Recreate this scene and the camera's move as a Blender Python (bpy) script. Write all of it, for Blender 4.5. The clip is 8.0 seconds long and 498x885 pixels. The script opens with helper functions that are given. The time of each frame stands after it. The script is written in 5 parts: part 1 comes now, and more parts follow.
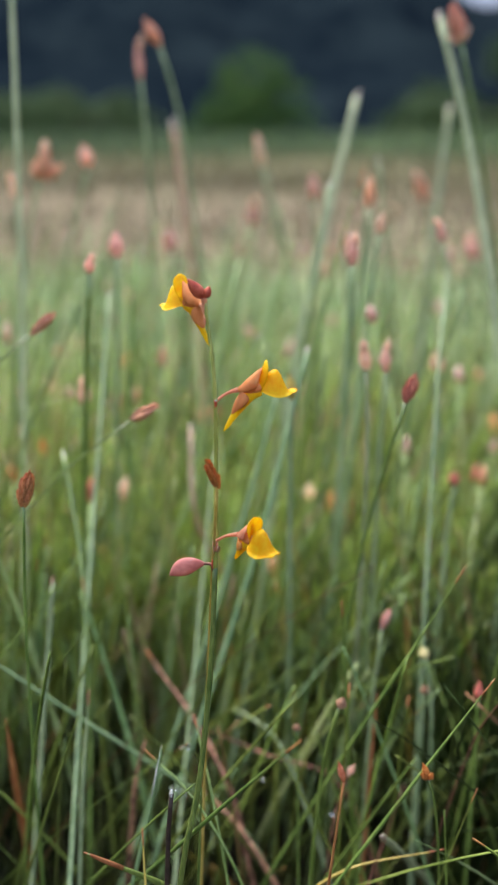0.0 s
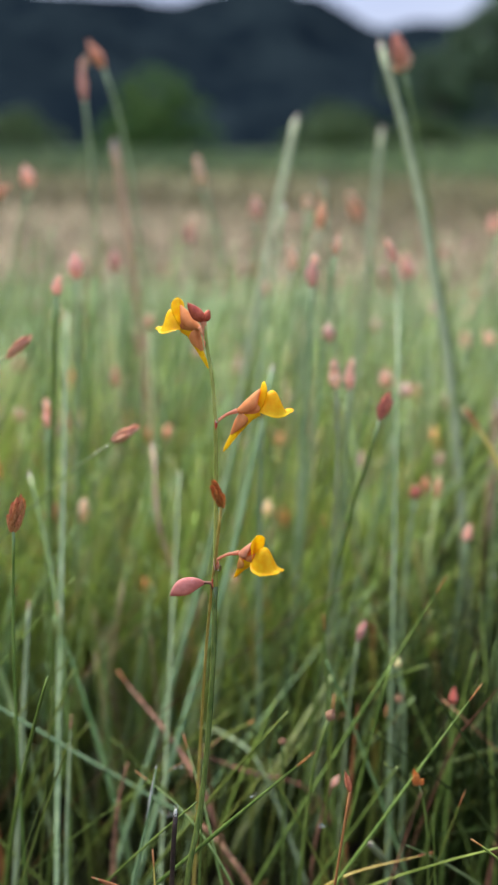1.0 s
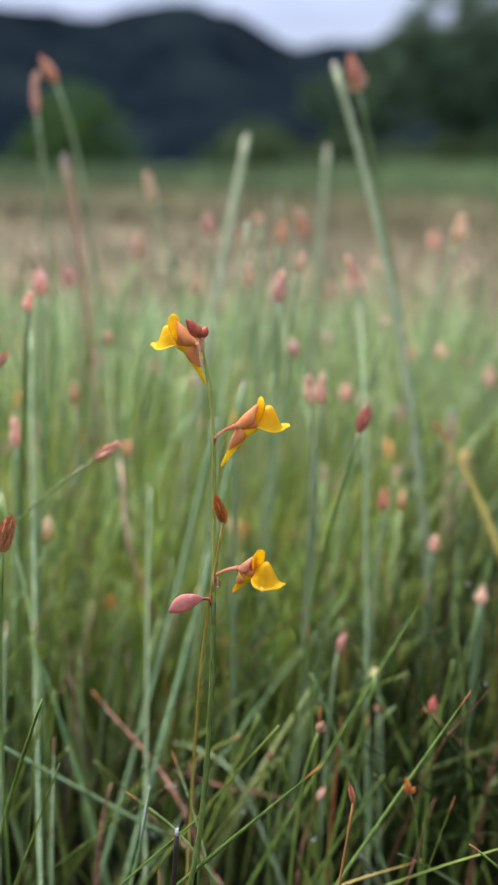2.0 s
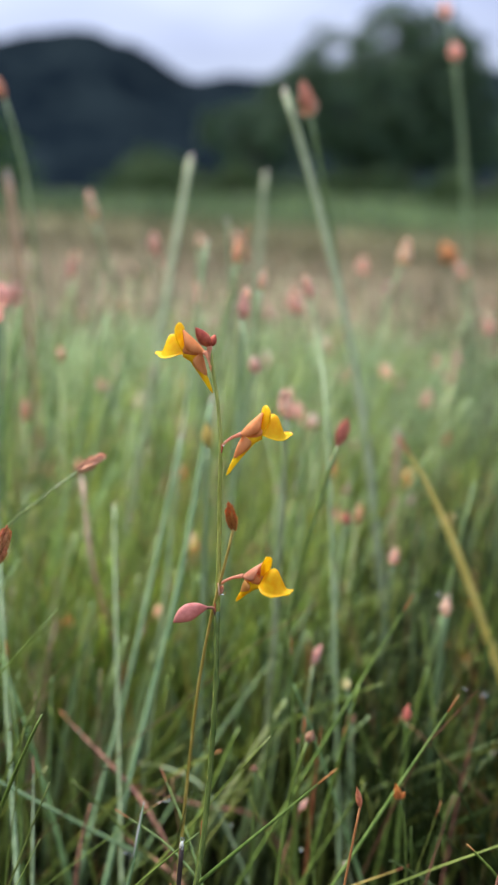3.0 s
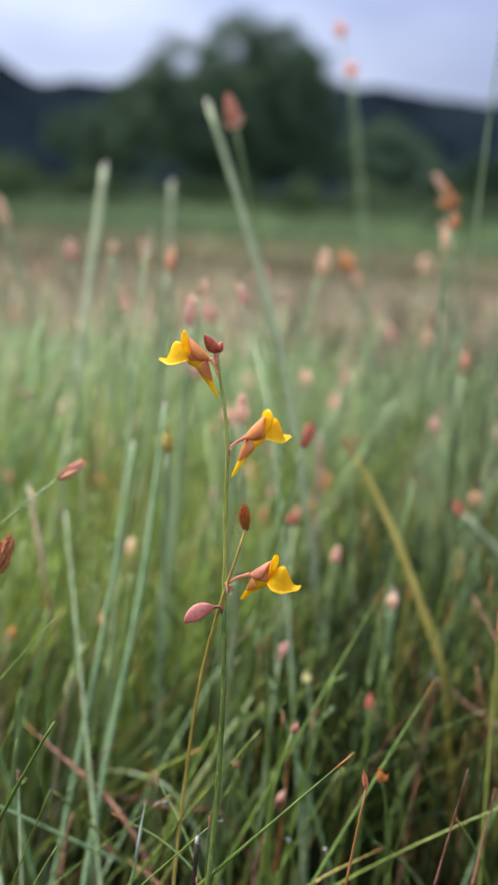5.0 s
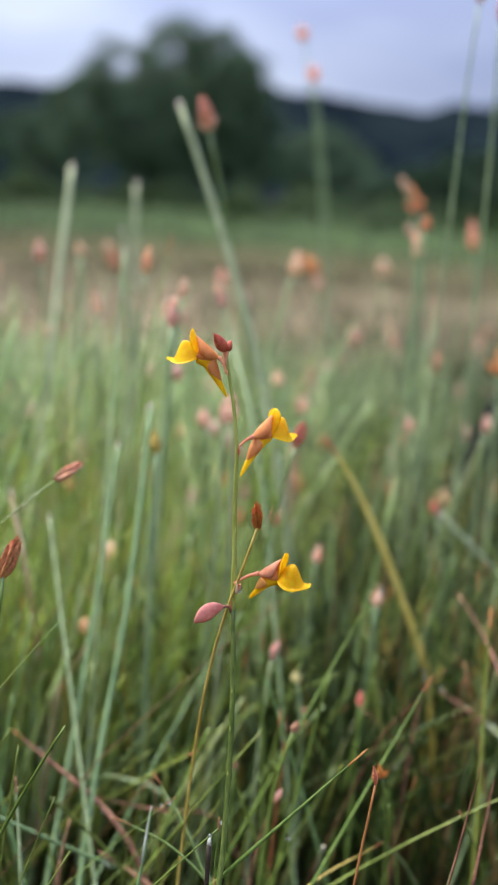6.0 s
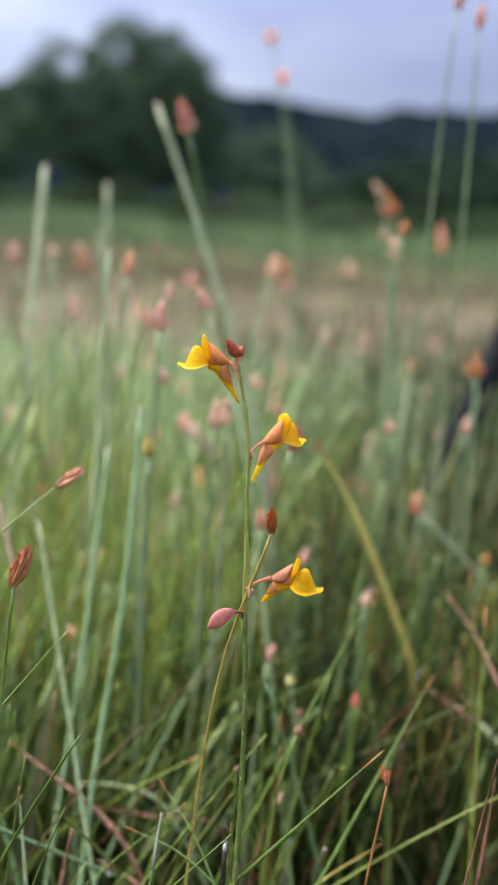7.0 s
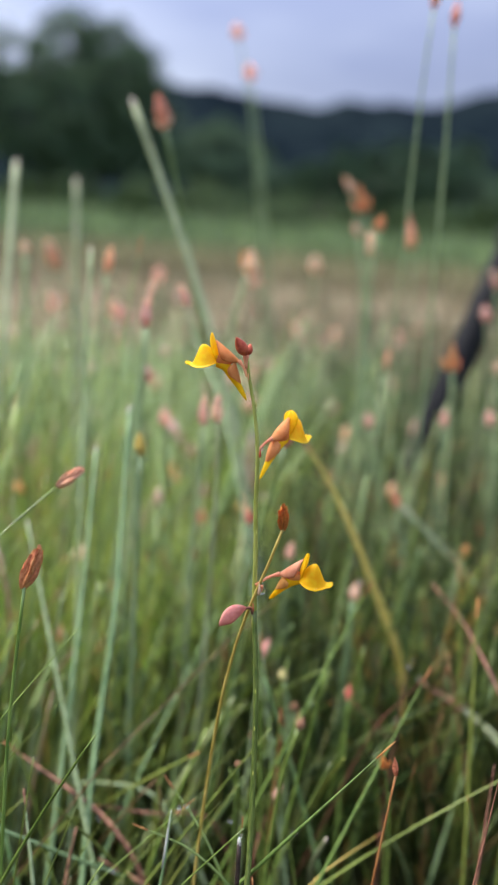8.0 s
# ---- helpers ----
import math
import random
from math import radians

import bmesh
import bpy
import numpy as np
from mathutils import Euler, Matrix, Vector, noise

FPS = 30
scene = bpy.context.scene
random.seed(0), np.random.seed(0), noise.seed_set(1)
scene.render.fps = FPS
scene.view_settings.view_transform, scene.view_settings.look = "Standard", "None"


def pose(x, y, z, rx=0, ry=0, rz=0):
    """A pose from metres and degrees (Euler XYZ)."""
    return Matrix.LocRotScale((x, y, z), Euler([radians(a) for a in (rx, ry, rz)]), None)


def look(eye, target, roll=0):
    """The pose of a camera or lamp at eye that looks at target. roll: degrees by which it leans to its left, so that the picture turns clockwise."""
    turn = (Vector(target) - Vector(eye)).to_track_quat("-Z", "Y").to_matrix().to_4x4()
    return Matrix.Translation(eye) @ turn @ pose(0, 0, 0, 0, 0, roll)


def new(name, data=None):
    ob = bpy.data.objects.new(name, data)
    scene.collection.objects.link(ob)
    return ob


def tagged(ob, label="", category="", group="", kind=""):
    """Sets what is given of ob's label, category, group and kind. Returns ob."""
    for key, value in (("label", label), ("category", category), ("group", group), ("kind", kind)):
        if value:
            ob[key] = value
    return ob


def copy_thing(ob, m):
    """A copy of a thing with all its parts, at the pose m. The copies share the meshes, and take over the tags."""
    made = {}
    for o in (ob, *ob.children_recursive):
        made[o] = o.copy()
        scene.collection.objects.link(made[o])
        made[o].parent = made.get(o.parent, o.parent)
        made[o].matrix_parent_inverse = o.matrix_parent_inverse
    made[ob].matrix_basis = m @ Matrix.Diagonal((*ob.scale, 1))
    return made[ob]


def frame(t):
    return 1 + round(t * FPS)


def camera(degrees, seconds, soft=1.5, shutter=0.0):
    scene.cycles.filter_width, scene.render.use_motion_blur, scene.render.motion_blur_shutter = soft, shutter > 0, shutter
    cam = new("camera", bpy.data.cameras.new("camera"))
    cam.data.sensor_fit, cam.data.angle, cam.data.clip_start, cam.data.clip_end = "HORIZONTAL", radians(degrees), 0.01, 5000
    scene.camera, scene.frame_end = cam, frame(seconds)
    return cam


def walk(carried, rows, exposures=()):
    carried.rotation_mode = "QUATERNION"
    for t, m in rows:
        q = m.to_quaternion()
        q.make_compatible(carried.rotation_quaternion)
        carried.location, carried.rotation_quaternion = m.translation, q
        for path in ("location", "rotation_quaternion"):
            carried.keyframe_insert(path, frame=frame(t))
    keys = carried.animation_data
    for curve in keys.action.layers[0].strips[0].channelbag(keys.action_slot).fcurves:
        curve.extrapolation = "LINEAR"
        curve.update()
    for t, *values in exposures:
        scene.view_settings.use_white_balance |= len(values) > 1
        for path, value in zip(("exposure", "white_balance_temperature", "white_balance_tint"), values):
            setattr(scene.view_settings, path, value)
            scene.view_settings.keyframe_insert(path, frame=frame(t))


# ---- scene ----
cam = camera(29.84, 8.0, soft=2.0)
PATH = [
    (0, (0.00656, -0.15699, 0.16500), (0.00656, -0.01457, 0.11790), 0.300),
    (0.5, (-0.00147, -0.15948, 0.16816), (0.00575, -0.01712, 0.12145), 0.423),
    (1, (-0.01011, -0.15922, 0.16660), (0.00460, -0.01674, 0.12206), 0.913),
    (1.5, (-0.01590, -0.15898, 0.16753), (0.00421, -0.01688, 0.12390), 0.950),
    (3, (-0.04318, -0.15566, 0.16288), (-0.00041, -0.01679, 0.12564), 3.061),
    (3.5, (-0.05168, -0.15517, 0.16207), (-0.00217, -0.01816, 0.12633), 3.440),
    (4, (-0.05933, -0.15420, 0.16250), (-0.00396, -0.01937, 0.12709), 3.933),
    (4.5, (-0.06557, -0.15346, 0.16266), (-0.00559, -0.02058, 0.12737), 4.004),
    (6, (-0.08281, -0.14601, 0.16013), (-0.01003, -0.01919, 0.12666), 4.414),
    (6.5, (-0.08812, -0.14348, 0.16079), (-0.01179, -0.01869, 0.12761), 4.607),
    (7, (-0.09295, -0.14017, 0.16003), (-0.01326, -0.01736, 0.12737), 4.654),
    (7.5, (-0.09728, -0.13710, 0.15897), (-0.01436, -0.01637, 0.12656), 4.597),
    (8, (-0.10249, -0.13493, 0.16016), (-0.01640, -0.01663, 0.12708), 4.578),
]
walk(cam, [(t, look(eye, target, roll)) for t, eye, target, roll in PATH], [(0.0, 0.84), (1.5, 0.84), (3.0, 0.84), (8.0, 0.84)])
cam.data.dof.use_dof = True
cam.data.dof.focus_distance = 0.176
cam.data.dof.aperture_fstop = 14.5

# ---- sky and sun: a bright overcast day ----
world = bpy.data.worlds.new("overcast_sky")
scene.world = world
world.use_nodes = True


def wire_sky():
    nt = world.node_tree
    n, link = nt.nodes, nt.links.new
    n.clear()
    out = n.new("ShaderNodeOutputWorld")
    back = n.new("ShaderNodeBackground")
    sky = n.new("ShaderNodeTexSky")
    sky.sky_type, sky.sun_disc = "NISHITA", False
    sky.sun_elevation, sky.sun_rotation = radians(50), radians(-30)
    sky.air_density, sky.dust_density, sky.ozone_density = 1.2, 1.0, 2.0
    co = n.new("ShaderNodeTexCoord")
    sep = n.new("ShaderNodeSeparateXYZ")
    link(co.outputs["Generated"], sep.inputs[0])
    lum = n.new("ShaderNodeMapRange")
    lum.inputs["From Min"].default_value, lum.inputs["From Max"].default_value = 0.0, 1.0
    lum.inputs["To Min"].default_value, lum.inputs["To Max"].default_value = 0.275, 1.97
    link(sep.outputs["Z"], lum.inputs["Value"])
    stretch = n.new("ShaderNodeMapping")
    stretch.inputs["Scale"].default_value = (1.0, 1.0, 3.0)
    link(co.outputs["Generated"], stretch.inputs[0])
    cloud = n.new("ShaderNodeTexNoise")
    cloud.inputs["Scale"].default_value, cloud.inputs["Detail"].default_value = 2.1, 3.0
    link(stretch.outputs[0], cloud.inputs["Vector"])
    ramp = n.new("ShaderNodeValToRGB")
    ramp.color_ramp.elements[0].position, ramp.color_ramp.elements[0].color = 0.36, (0.50, 0.58, 0.92, 1)
    ramp.color_ramp.elements[1].position, ramp.color_ramp.elements[1].color = 0.62, (0.94, 1.04, 1.34, 1)
    link(cloud.outputs["Fac"], ramp.inputs[0])
    toward = n.new("ShaderNodeVectorMath")
    toward.operation = "DOT_PRODUCT"
    toward.inputs[1].default_value = (-0.45, 0.89, 0.0)
    link(co.outputs["Generated"], toward.inputs[0])
    glow = n.new("ShaderNodeMapRange")
    glow.inputs["From Min"].default_value, glow.inputs["From Max"].default_value = 0.2, 0.95
    glow.inputs["To Min"].default_value, glow.inputs["To Max"].default_value = 0.74, 1.08
    link(toward.outputs["Value"], glow.inputs["Value"])
    level = n.new("ShaderNodeMath")
    level.operation = "MULTIPLY"
    link(lum.outputs[0], level.inputs[0])
    link(glow.outputs[0], level.inputs[1])
    veil = n.new("ShaderNodeVectorMath")
    veil.operation = "SCALE"
    link(ramp.outputs[0], veil.inputs[0])
    link(level.outputs[0], veil.inputs["Scale"])
    blue = n.new("ShaderNodeVectorMath")
    blue.operation = "SCALE"
    blue.inputs["Scale"].default_value = 0.05
    link(sky.outputs[0], blue.inputs[0])
    mix = n.new("ShaderNodeMix")
    mix.data_type = "RGBA"
    mix.inputs[0].default_value = 0.85
    link(blue.outputs[0], mix.inputs[6])
    link(veil.outputs[0], mix.inputs[7])
    link(mix.outputs[2], back.inputs["Color"])
    back.inputs["Strength"].default_value = 1.0
    link(back.outputs[0], out.inputs["Surface"])


wire_sky()
lamp = bpy.data.lights.new("sun", "SUN")
lamp.energy, lamp.angle, lamp.color = 3.7, radians(30), (1.0, 0.94, 0.85)
sun = new("sun", lamp)
sun.matrix_world = look((-5, 6, 12), (0, 0, 0))


# ---- materials ----
def material(name, dark, light, scale=400.0, rough=0.5, bump=0.0, clear=0.0, vary=0.0, island=False, stretch=(1, 1, 1), fine=4.0, extra=None, coat=0.0, gloss=0.4):
    """A two-scale noise colour between dark and light; clear: share of light that shines through; vary: spread from piece to piece."""
    m = bpy.data.materials.new(name)
    m.use_nodes = True
    nt = m.node_tree
    n, link = nt.nodes, nt.links.new
    bsdf, out = n["Principled BSDF"], n["Material Output"]
    co = n.new("ShaderNodeTexCoord")
    mp = n.new("ShaderNodeMapping")
    mp.inputs["Scale"].default_value = stretch
    link(co.outputs["Object"], mp.inputs[0])
    big = n.new("ShaderNodeTexNoise")
    big.inputs["Scale"].default_value, big.inputs["Detail"].default_value = scale, 3.0
    link(mp.outputs[0], big.inputs["Vector"])
    small = n.new("ShaderNodeTexNoise")
    small.inputs["Scale"].default_value, small.inputs["Detail"].default_value = scale * fine, 2.0
    link(mp.outputs[0], small.inputs["Vector"])
    both = n.new("ShaderNodeMath")
    both.operation = "MULTIPLY_ADD"
    both.inputs[1].default_value = 0.45
    link(small.outputs["Fac"], both.inputs[0])
    half = n.new("ShaderNodeMath")
    half.operation = "MULTIPLY"
    half.inputs[1].default_value = 0.55
    link(big.outputs["Fac"], half.inputs[0])
    link(half.outputs[0], both.inputs[2])
    ramp = n.new("ShaderNodeValToRGB")
    cr = ramp.color_ramp
    cr.elements[0].position, cr.elements[0].color = 0.36, (*dark, 1)
    cr.elements[1].position, cr.elements[1].color = 0.64, (*light, 1)
    if extra:
        e = cr.elements.new(extra[0])
        e.color = (*extra[1], 1)
    link(both.outputs[0], ramp.inputs[0])
    colour = ramp.outputs[0]
    if vary:
        who = n.new("ShaderNodeNewGeometry") if island else n.new("ShaderNodeObjectInfo")
        rnd = who.outputs["Random Per Island"] if island else who.outputs["Random"]
        hsv = n.new("ShaderNodeHueSaturation")
        val = n.new("ShaderNodeMapRange")
        val.inputs["To Min"].default_value, val.inputs["To Max"].default_value = 1 - vary, 1 + vary
        link(rnd, val.inputs["Value"])
        link(val.outputs[0], hsv.inputs["Value"])
        hue = n.new("ShaderNodeMath")
        hue.operation = "FRACT"
        times = n.new("ShaderNodeMath")
        times.operation, times.inputs[1].default_value = "MULTIPLY", 7.31
        link(rnd, times.inputs[0])
        link(times.outputs[0], hue.inputs[0])
        span = n.new("ShaderNodeMapRange")
        span.inputs["To Min"].default_value, span.inputs["To Max"].default_value = 0.5 - 0.055 * vary, 0.5 + 0.055 * vary
        link(hue.outputs[0], span.inputs["Value"])
        link(span.outputs[0], hsv.inputs["Hue"])
        link(colour, hsv.inputs["Color"])
        colour = hsv.outputs[0]
    link(colour, bsdf.inputs["Base Color"])
    bsdf.inputs["Roughness"].default_value = rough
    bsdf.inputs["Specular IOR Level"].default_value = gloss
    bsdf.inputs["Coat Weight"].default_value = coat
    if bump:
        bp = n.new("ShaderNodeBump")
        bp.inputs["Strength"].default_value = bump
        bp.inputs["Distance"].default_value = 0.3 / scale
        link(both.outputs[0], bp.inputs["Height"])
        link(bp.outputs[0], bsdf.inputs["Normal"])
    if clear:
        tr = n.new("ShaderNodeBsdfTranslucent")
        link(colour, tr.inputs["Color"])
        mx = n.new("ShaderNodeMixShader")
        mx.inputs[0].default_value = clear
        link(bsdf.outputs[0], mx.inputs[1])
        link(tr.outputs[0], mx.inputs[2])
        link(mx.outputs[0], out.inputs["Surface"])
    return m


PETAL = material("yellow_petal", (0.93, 0.54, 0.008), (0.98, 0.78, 0.03), 180, 0.36, 0.15, 0.55, fine=5, gloss=0.2)
CALYX = material("apricot_calyx", (0.74, 0.29, 0.085), (0.90, 0.48, 0.19), 240, 0.45, 0.3, 0.5, stretch=(1, 1, 0.5), fine=3, gloss=0.2)
CALYX_PALE = material("yellow_apricot_calyx", (0.80, 0.40, 0.10), (0.92, 0.58, 0.20), 240, 0.45, 0.3, 0.5, fine=3, gloss=0.2)
CALYX_PINK = material("rose_calyx", (0.68, 0.27, 0.15), (0.86, 0.46, 0.29), 240, 0.45, 0.3, 0.45, fine=3, gloss=0.2)
POD = material("rose_pod", (0.50, 0.15, 0.14), (0.74, 0.34, 0.28), 240, 0.42, 0.3, 0.35, fine=3, gloss=0.2)
BUD = material("dark_red_bud", (0.28, 0.035, 0.022), (0.58, 0.13, 0.07), 350, 0.45, 0.25, 0.1, gloss=0.2)
SCAPE = material("olive_scape", (0.045, 0.085, 0.016), (0.14, 0.20, 0.045), 260, 0.3, 0.2, 0.0, stretch=(2, 2, 0.3), extra=(0.55, (0.12, 0.15, 0.035)))
SCAPE_TOP = material("ochre_scape", (0.20, 0.23, 0.035), (0.38, 0.39, 0.10), 260, 0.4, 0.2, 0.05, stretch=(2, 2, 0.3))
BRACT = material("dry_bract", (0.34, 0.22, 0.10), (0.50, 0.36, 0.20), 600, 0.5, 0.2, 0.35)
CULM = material("green_culm", (0.1, 0.17, 0.0294), (0.23, 0.32, 0.0714), 120, 0.32, 0.2, 0.12, vary=0.25, stretch=(3, 3, 0.5), gloss=0.9)
CULM_GREY = material("grey_green_culm", (0.27, 0.32, 0.162), (0.47, 0.52, 0.297), 120, 0.5, 0.2, 0.15, vary=0.2, stretch=(3, 3, 0.5), gloss=0.35)
CULM_SOFT = material("bluish_green_culm", (0.15, 0.25, 0.104), (0.31, 0.43, 0.207), 120, 0.45, 0.2, 0.25, vary=0.1, stretch=(3, 3, 0.5), gloss=0.5)
CULM_PALE = material("pale_green_culm", (0.21, 0.3, 0.135), (0.43, 0.52, 0.279), 120, 0.45, 0.2, 0.2, vary=0.2, stretch=(3, 3, 0.5), gloss=0.4)
RUST = material("rust_stalk", (0.30, 0.10, 0.03), (0.50, 0.22, 0.08), 200, 0.55, 0.2, 0.05, vary=0.2, stretch=(2, 2, 0.4))
ORANGE_STRAW = material("orange_straw_stalk", (0.36, 0.26, 0.045), (0.58, 0.44, 0.12), 200, 0.5, 0.2, 0.15, stretch=(2, 2, 0.4))
YELLOW_LEAF = material("yellowing_leaf", (0.50, 0.40, 0.07), (0.72, 0.58, 0.16), 150, 0.5, 0.2, 0.25, stretch=(2, 2, 0.5))
TAN_LEAF = material("tan_leaf", (0.52, 0.33, 0.21), (0.74, 0.54, 0.38), 150, 0.55, 0.2, 0.25, stretch=(2, 2, 0.5))
ROSE_STALK = material("rosy_dead_stalk", (0.09, 0.035, 0.025), (0.58, 0.29, 0.17), 150, 0.55, 0.4, 0.1, vary=0.15)
CHAR = material("blackened_stub", (0.018, 0.010, 0.007), (0.05, 0.03, 0.02), 300, 0.6, 0.3)
DEAD_DARK = material("dark_dead_stalk", (0.09, 0.035, 0.022), (0.28, 0.12, 0.07), 220, 0.55, 0.3, 0.05)
TORN = material("torn_stem_end", (0.30, 0.24, 0.18), (0.50, 0.42, 0.36), 400, 0.55, 0.2, 0.1)
WHITE_TIP = material("bleached_tip", (0.36, 0.37, 0.31), (0.52, 0.53, 0.46), 400, 0.4, 0.1, 0.1)
TONES = {
    "brown": material("brown_scales", (0.58, 0.17, 0.06), (0.97, 0.48, 0.24), 5, 0.5, 0.4, 0.3, vary=0.25, fine=5, gloss=0.15),
    "red": material("red_brown_scales", (0.44, 0.11, 0.07), (0.80, 0.32, 0.21), 5, 0.55, 0.4, 0.25, vary=0.15, fine=5, gloss=0.15),
    "orange": material("orange_scales", (0.66, 0.25, 0.13), (0.97, 0.58, 0.38), 5, 0.55, 0.4, 0.25, vary=0.15, fine=5, gloss=0.15),
    "pink": material("pink_scales", (0.82, 0.43, 0.33), (0.97, 0.74, 0.62), 5, 0.5, 0.4, 0.5, vary=0.18, fine=5, gloss=0.15),
    "pale": material("pale_scales", (0.80, 0.50, 0.33), (0.97, 0.82, 0.66), 5, 0.5, 0.4, 0.5, vary=0.15, fine=5, gloss=0.15),
    "salmon": material("salmon_scales", (0.68, 0.22, 0.13), (0.97, 0.52, 0.36), 5, 0.5, 0.4, 0.25, vary=0.15, fine=5, gloss=0.15),
    "amber": material("amber_scales", (0.70, 0.20, 0.04), (1.0, 0.56, 0.18), 5, 0.5, 0.5, 0.5, vary=0.2, fine=5, gloss=0.15),
    "umber": material("umber_scales", (0.13, 0.05, 0.02), (0.42, 0.24, 0.13), 5, 0.4, 0.4, 0.05, vary=0.15, fine=5, gloss=0.4),
    "cream": material("cream_scales", (0.62, 0.52, 0.20), (0.90, 0.80, 0.42), 5, 0.5, 0.3, 0.15, fine=5, gloss=0.15),
    "blush": material("blush_scales", (0.80, 0.42, 0.34), (0.92, 0.68, 0.58), 500, 0.5, 0.3, 0.5, vary=0.1, gloss=0.15),
    "yellow": material("ochre_scales", (0.38, 0.26, 0.05), (0.66, 0.50, 0.14), 5, 0.5, 0.3, 0.15, fine=5, gloss=0.15),
}
GRASS = material("meadow_blades", (0.152, 0.21, 0.0361), (0.338, 0.42, 0.0966), 60, 0.34, 0.0, 0.28, vary=0.38, island=True, gloss=0.7)
GRASS_GREY = material("rush_blades", (0.19, 0.3, 0.11), (0.4, 0.53, 0.237), 60, 0.42, 0.0, 0.28, vary=0.3, island=True, gloss=0.5)
GRASS_FRESH = material("fresh_green_blades", (0.288, 0.407, 0.0691), (0.587, 0.685, 0.178), 60, 0.4, 0.0, 0.5, vary=0.35, island=True, gloss=0.5)
GRASS_LOW = material("low_fresh_blades", (0.428, 0.524, 0.157), (0.68, 0.77, 0.305), 60, 0.45, 0.0, 0.6, vary=0.35, island=True, gloss=0.4)
GRASS_SOFT = material("soft_mint_blades", (0.388, 0.498, 0.249), (0.598, 0.71, 0.419), 60, 0.4, 0.0, 0.5, vary=0.3, island=True, gloss=0.5)
GRASS_MID = material("pale_meadow_blades", (0.416, 0.52, 0.226), (0.673, 0.74, 0.404), 60, 0.32, 0.0, 0.45, vary=0.4, island=True, gloss=0.8)
# Grass coloured dark to imitate light falling off to the right of the view.
GRASS_DIMMED = material("dimmed_side_blades", (0.014, 0.028, 0.00571), (0.075, 0.115, 0.0257), 60, 0.5, 0.0, 0.2, vary=0.5, island=True)
# Shade at the foot of the stems is put into this green.
GRASS_SHADED = material("shaded_green_blades", (0.022, 0.033, 0.00571), (0.08, 0.102, 0.0193), 60, 0.5, 0.0, 0.3, vary=0.5, island=True)
STRAW_BLADES = material("straw_blades", (0.50, 0.37, 0.22), (0.78, 0.62, 0.42), 60, 0.5, 0.0, 0.4, vary=0.3, island=True, gloss=0.3)
YELLOW_BLADES = material("yellowed_blades", (0.42, 0.24, 0.04), (0.66, 0.48, 0.12), 60, 0.5, 0.0, 0.3, vary=0.35, island=True, gloss=0.3)
GRASS_DRY = material("dry_blades", (0.15, 0.075, 0.03), (0.40, 0.23, 0.10), 60, 0.6, 0.0, 0.2, vary=0.4, island=True)
GRASS_FAR = material("far_green_blades", (0.06, 0.108, 0.038), (0.135, 0.19, 0.082), 3, 0.6, 0.0, 0.25, vary=0.35, island=True)
GRASS_OLIVE = material("far_olive_blades", (0.11, 0.105, 0.042), (0.20, 0.175, 0.085), 3, 0.6, 0.0, 0.25, vary=0.2, island=True)
GRASS_TAN = material("far_tan_blades", (0.195, 0.162, 0.090), (0.305, 0.255, 0.152), 3, 0.6, 0.0, 0.25, vary=0.3, island=True)
# Litter's brown is darkened to stand for the shade among the stems.
LITTER = material("shaded_litter", (0.012, 0.008, 0.005), (0.07, 0.04, 0.022), 60, 0.65, 0.0, 0.1, vary=0.5, island=True)
LEAVES = material("tree_leaves", (0.038, 0.0714, 0.0389), (0.0845, 0.134, 0.0691), 1.2, 0.6, 0.0, 0.15, vary=0.45, island=True, gloss=0.1)
# Far belt of trees: slight blue in the leaf colour stands in for haze.
LEAVES_FAR = material("hazed_tree_leaves", (0.030, 0.060, 0.036), (0.075, 0.120, 0.070), 1.2, 0.7, 0.0, 0.15, vary=0.45, island=True, gloss=0.1)
LEAVES_SAGE = material("shrub_leaves", (0.050, 0.085, 0.036), (0.105, 0.150, 0.066), 1.2, 0.6, 0.0, 0.2, vary=0.4, island=True, gloss=0.1)
LEAVES_BRIGHT = material("bush_leaves", (0.038, 0.085, 0.02), (0.085, 0.15, 0.038), 1.2, 0.6, 0.0, 0.2, vary=0.4, island=True, gloss=0.1)
BARK = material("bark", (0.05, 0.04, 0.03), (0.14, 0.11, 0.085), 6, 0.8, 0.4, stretch=(3, 3, 0.6))
# Blue tint stands in for distance haze, mixed into the forest's base colour.
FOREST = material("hazed_forest_slope", (0.0022, 0.0048, 0.0085), (0.0125, 0.0195, 0.022), 0.03, 1.0, 0.0, fine=6, gloss=0.0)
RUBBER = material("black_rubber", (0.012, 0.012, 0.014), (0.03, 0.03, 0.033), 90, 0.55, 0.15)
TUBE_BLACK = material("black_painted_tube", (0.006, 0.006, 0.007), (0.014, 0.014, 0.016), 60, 0.6, 0.1, gloss=0.15)


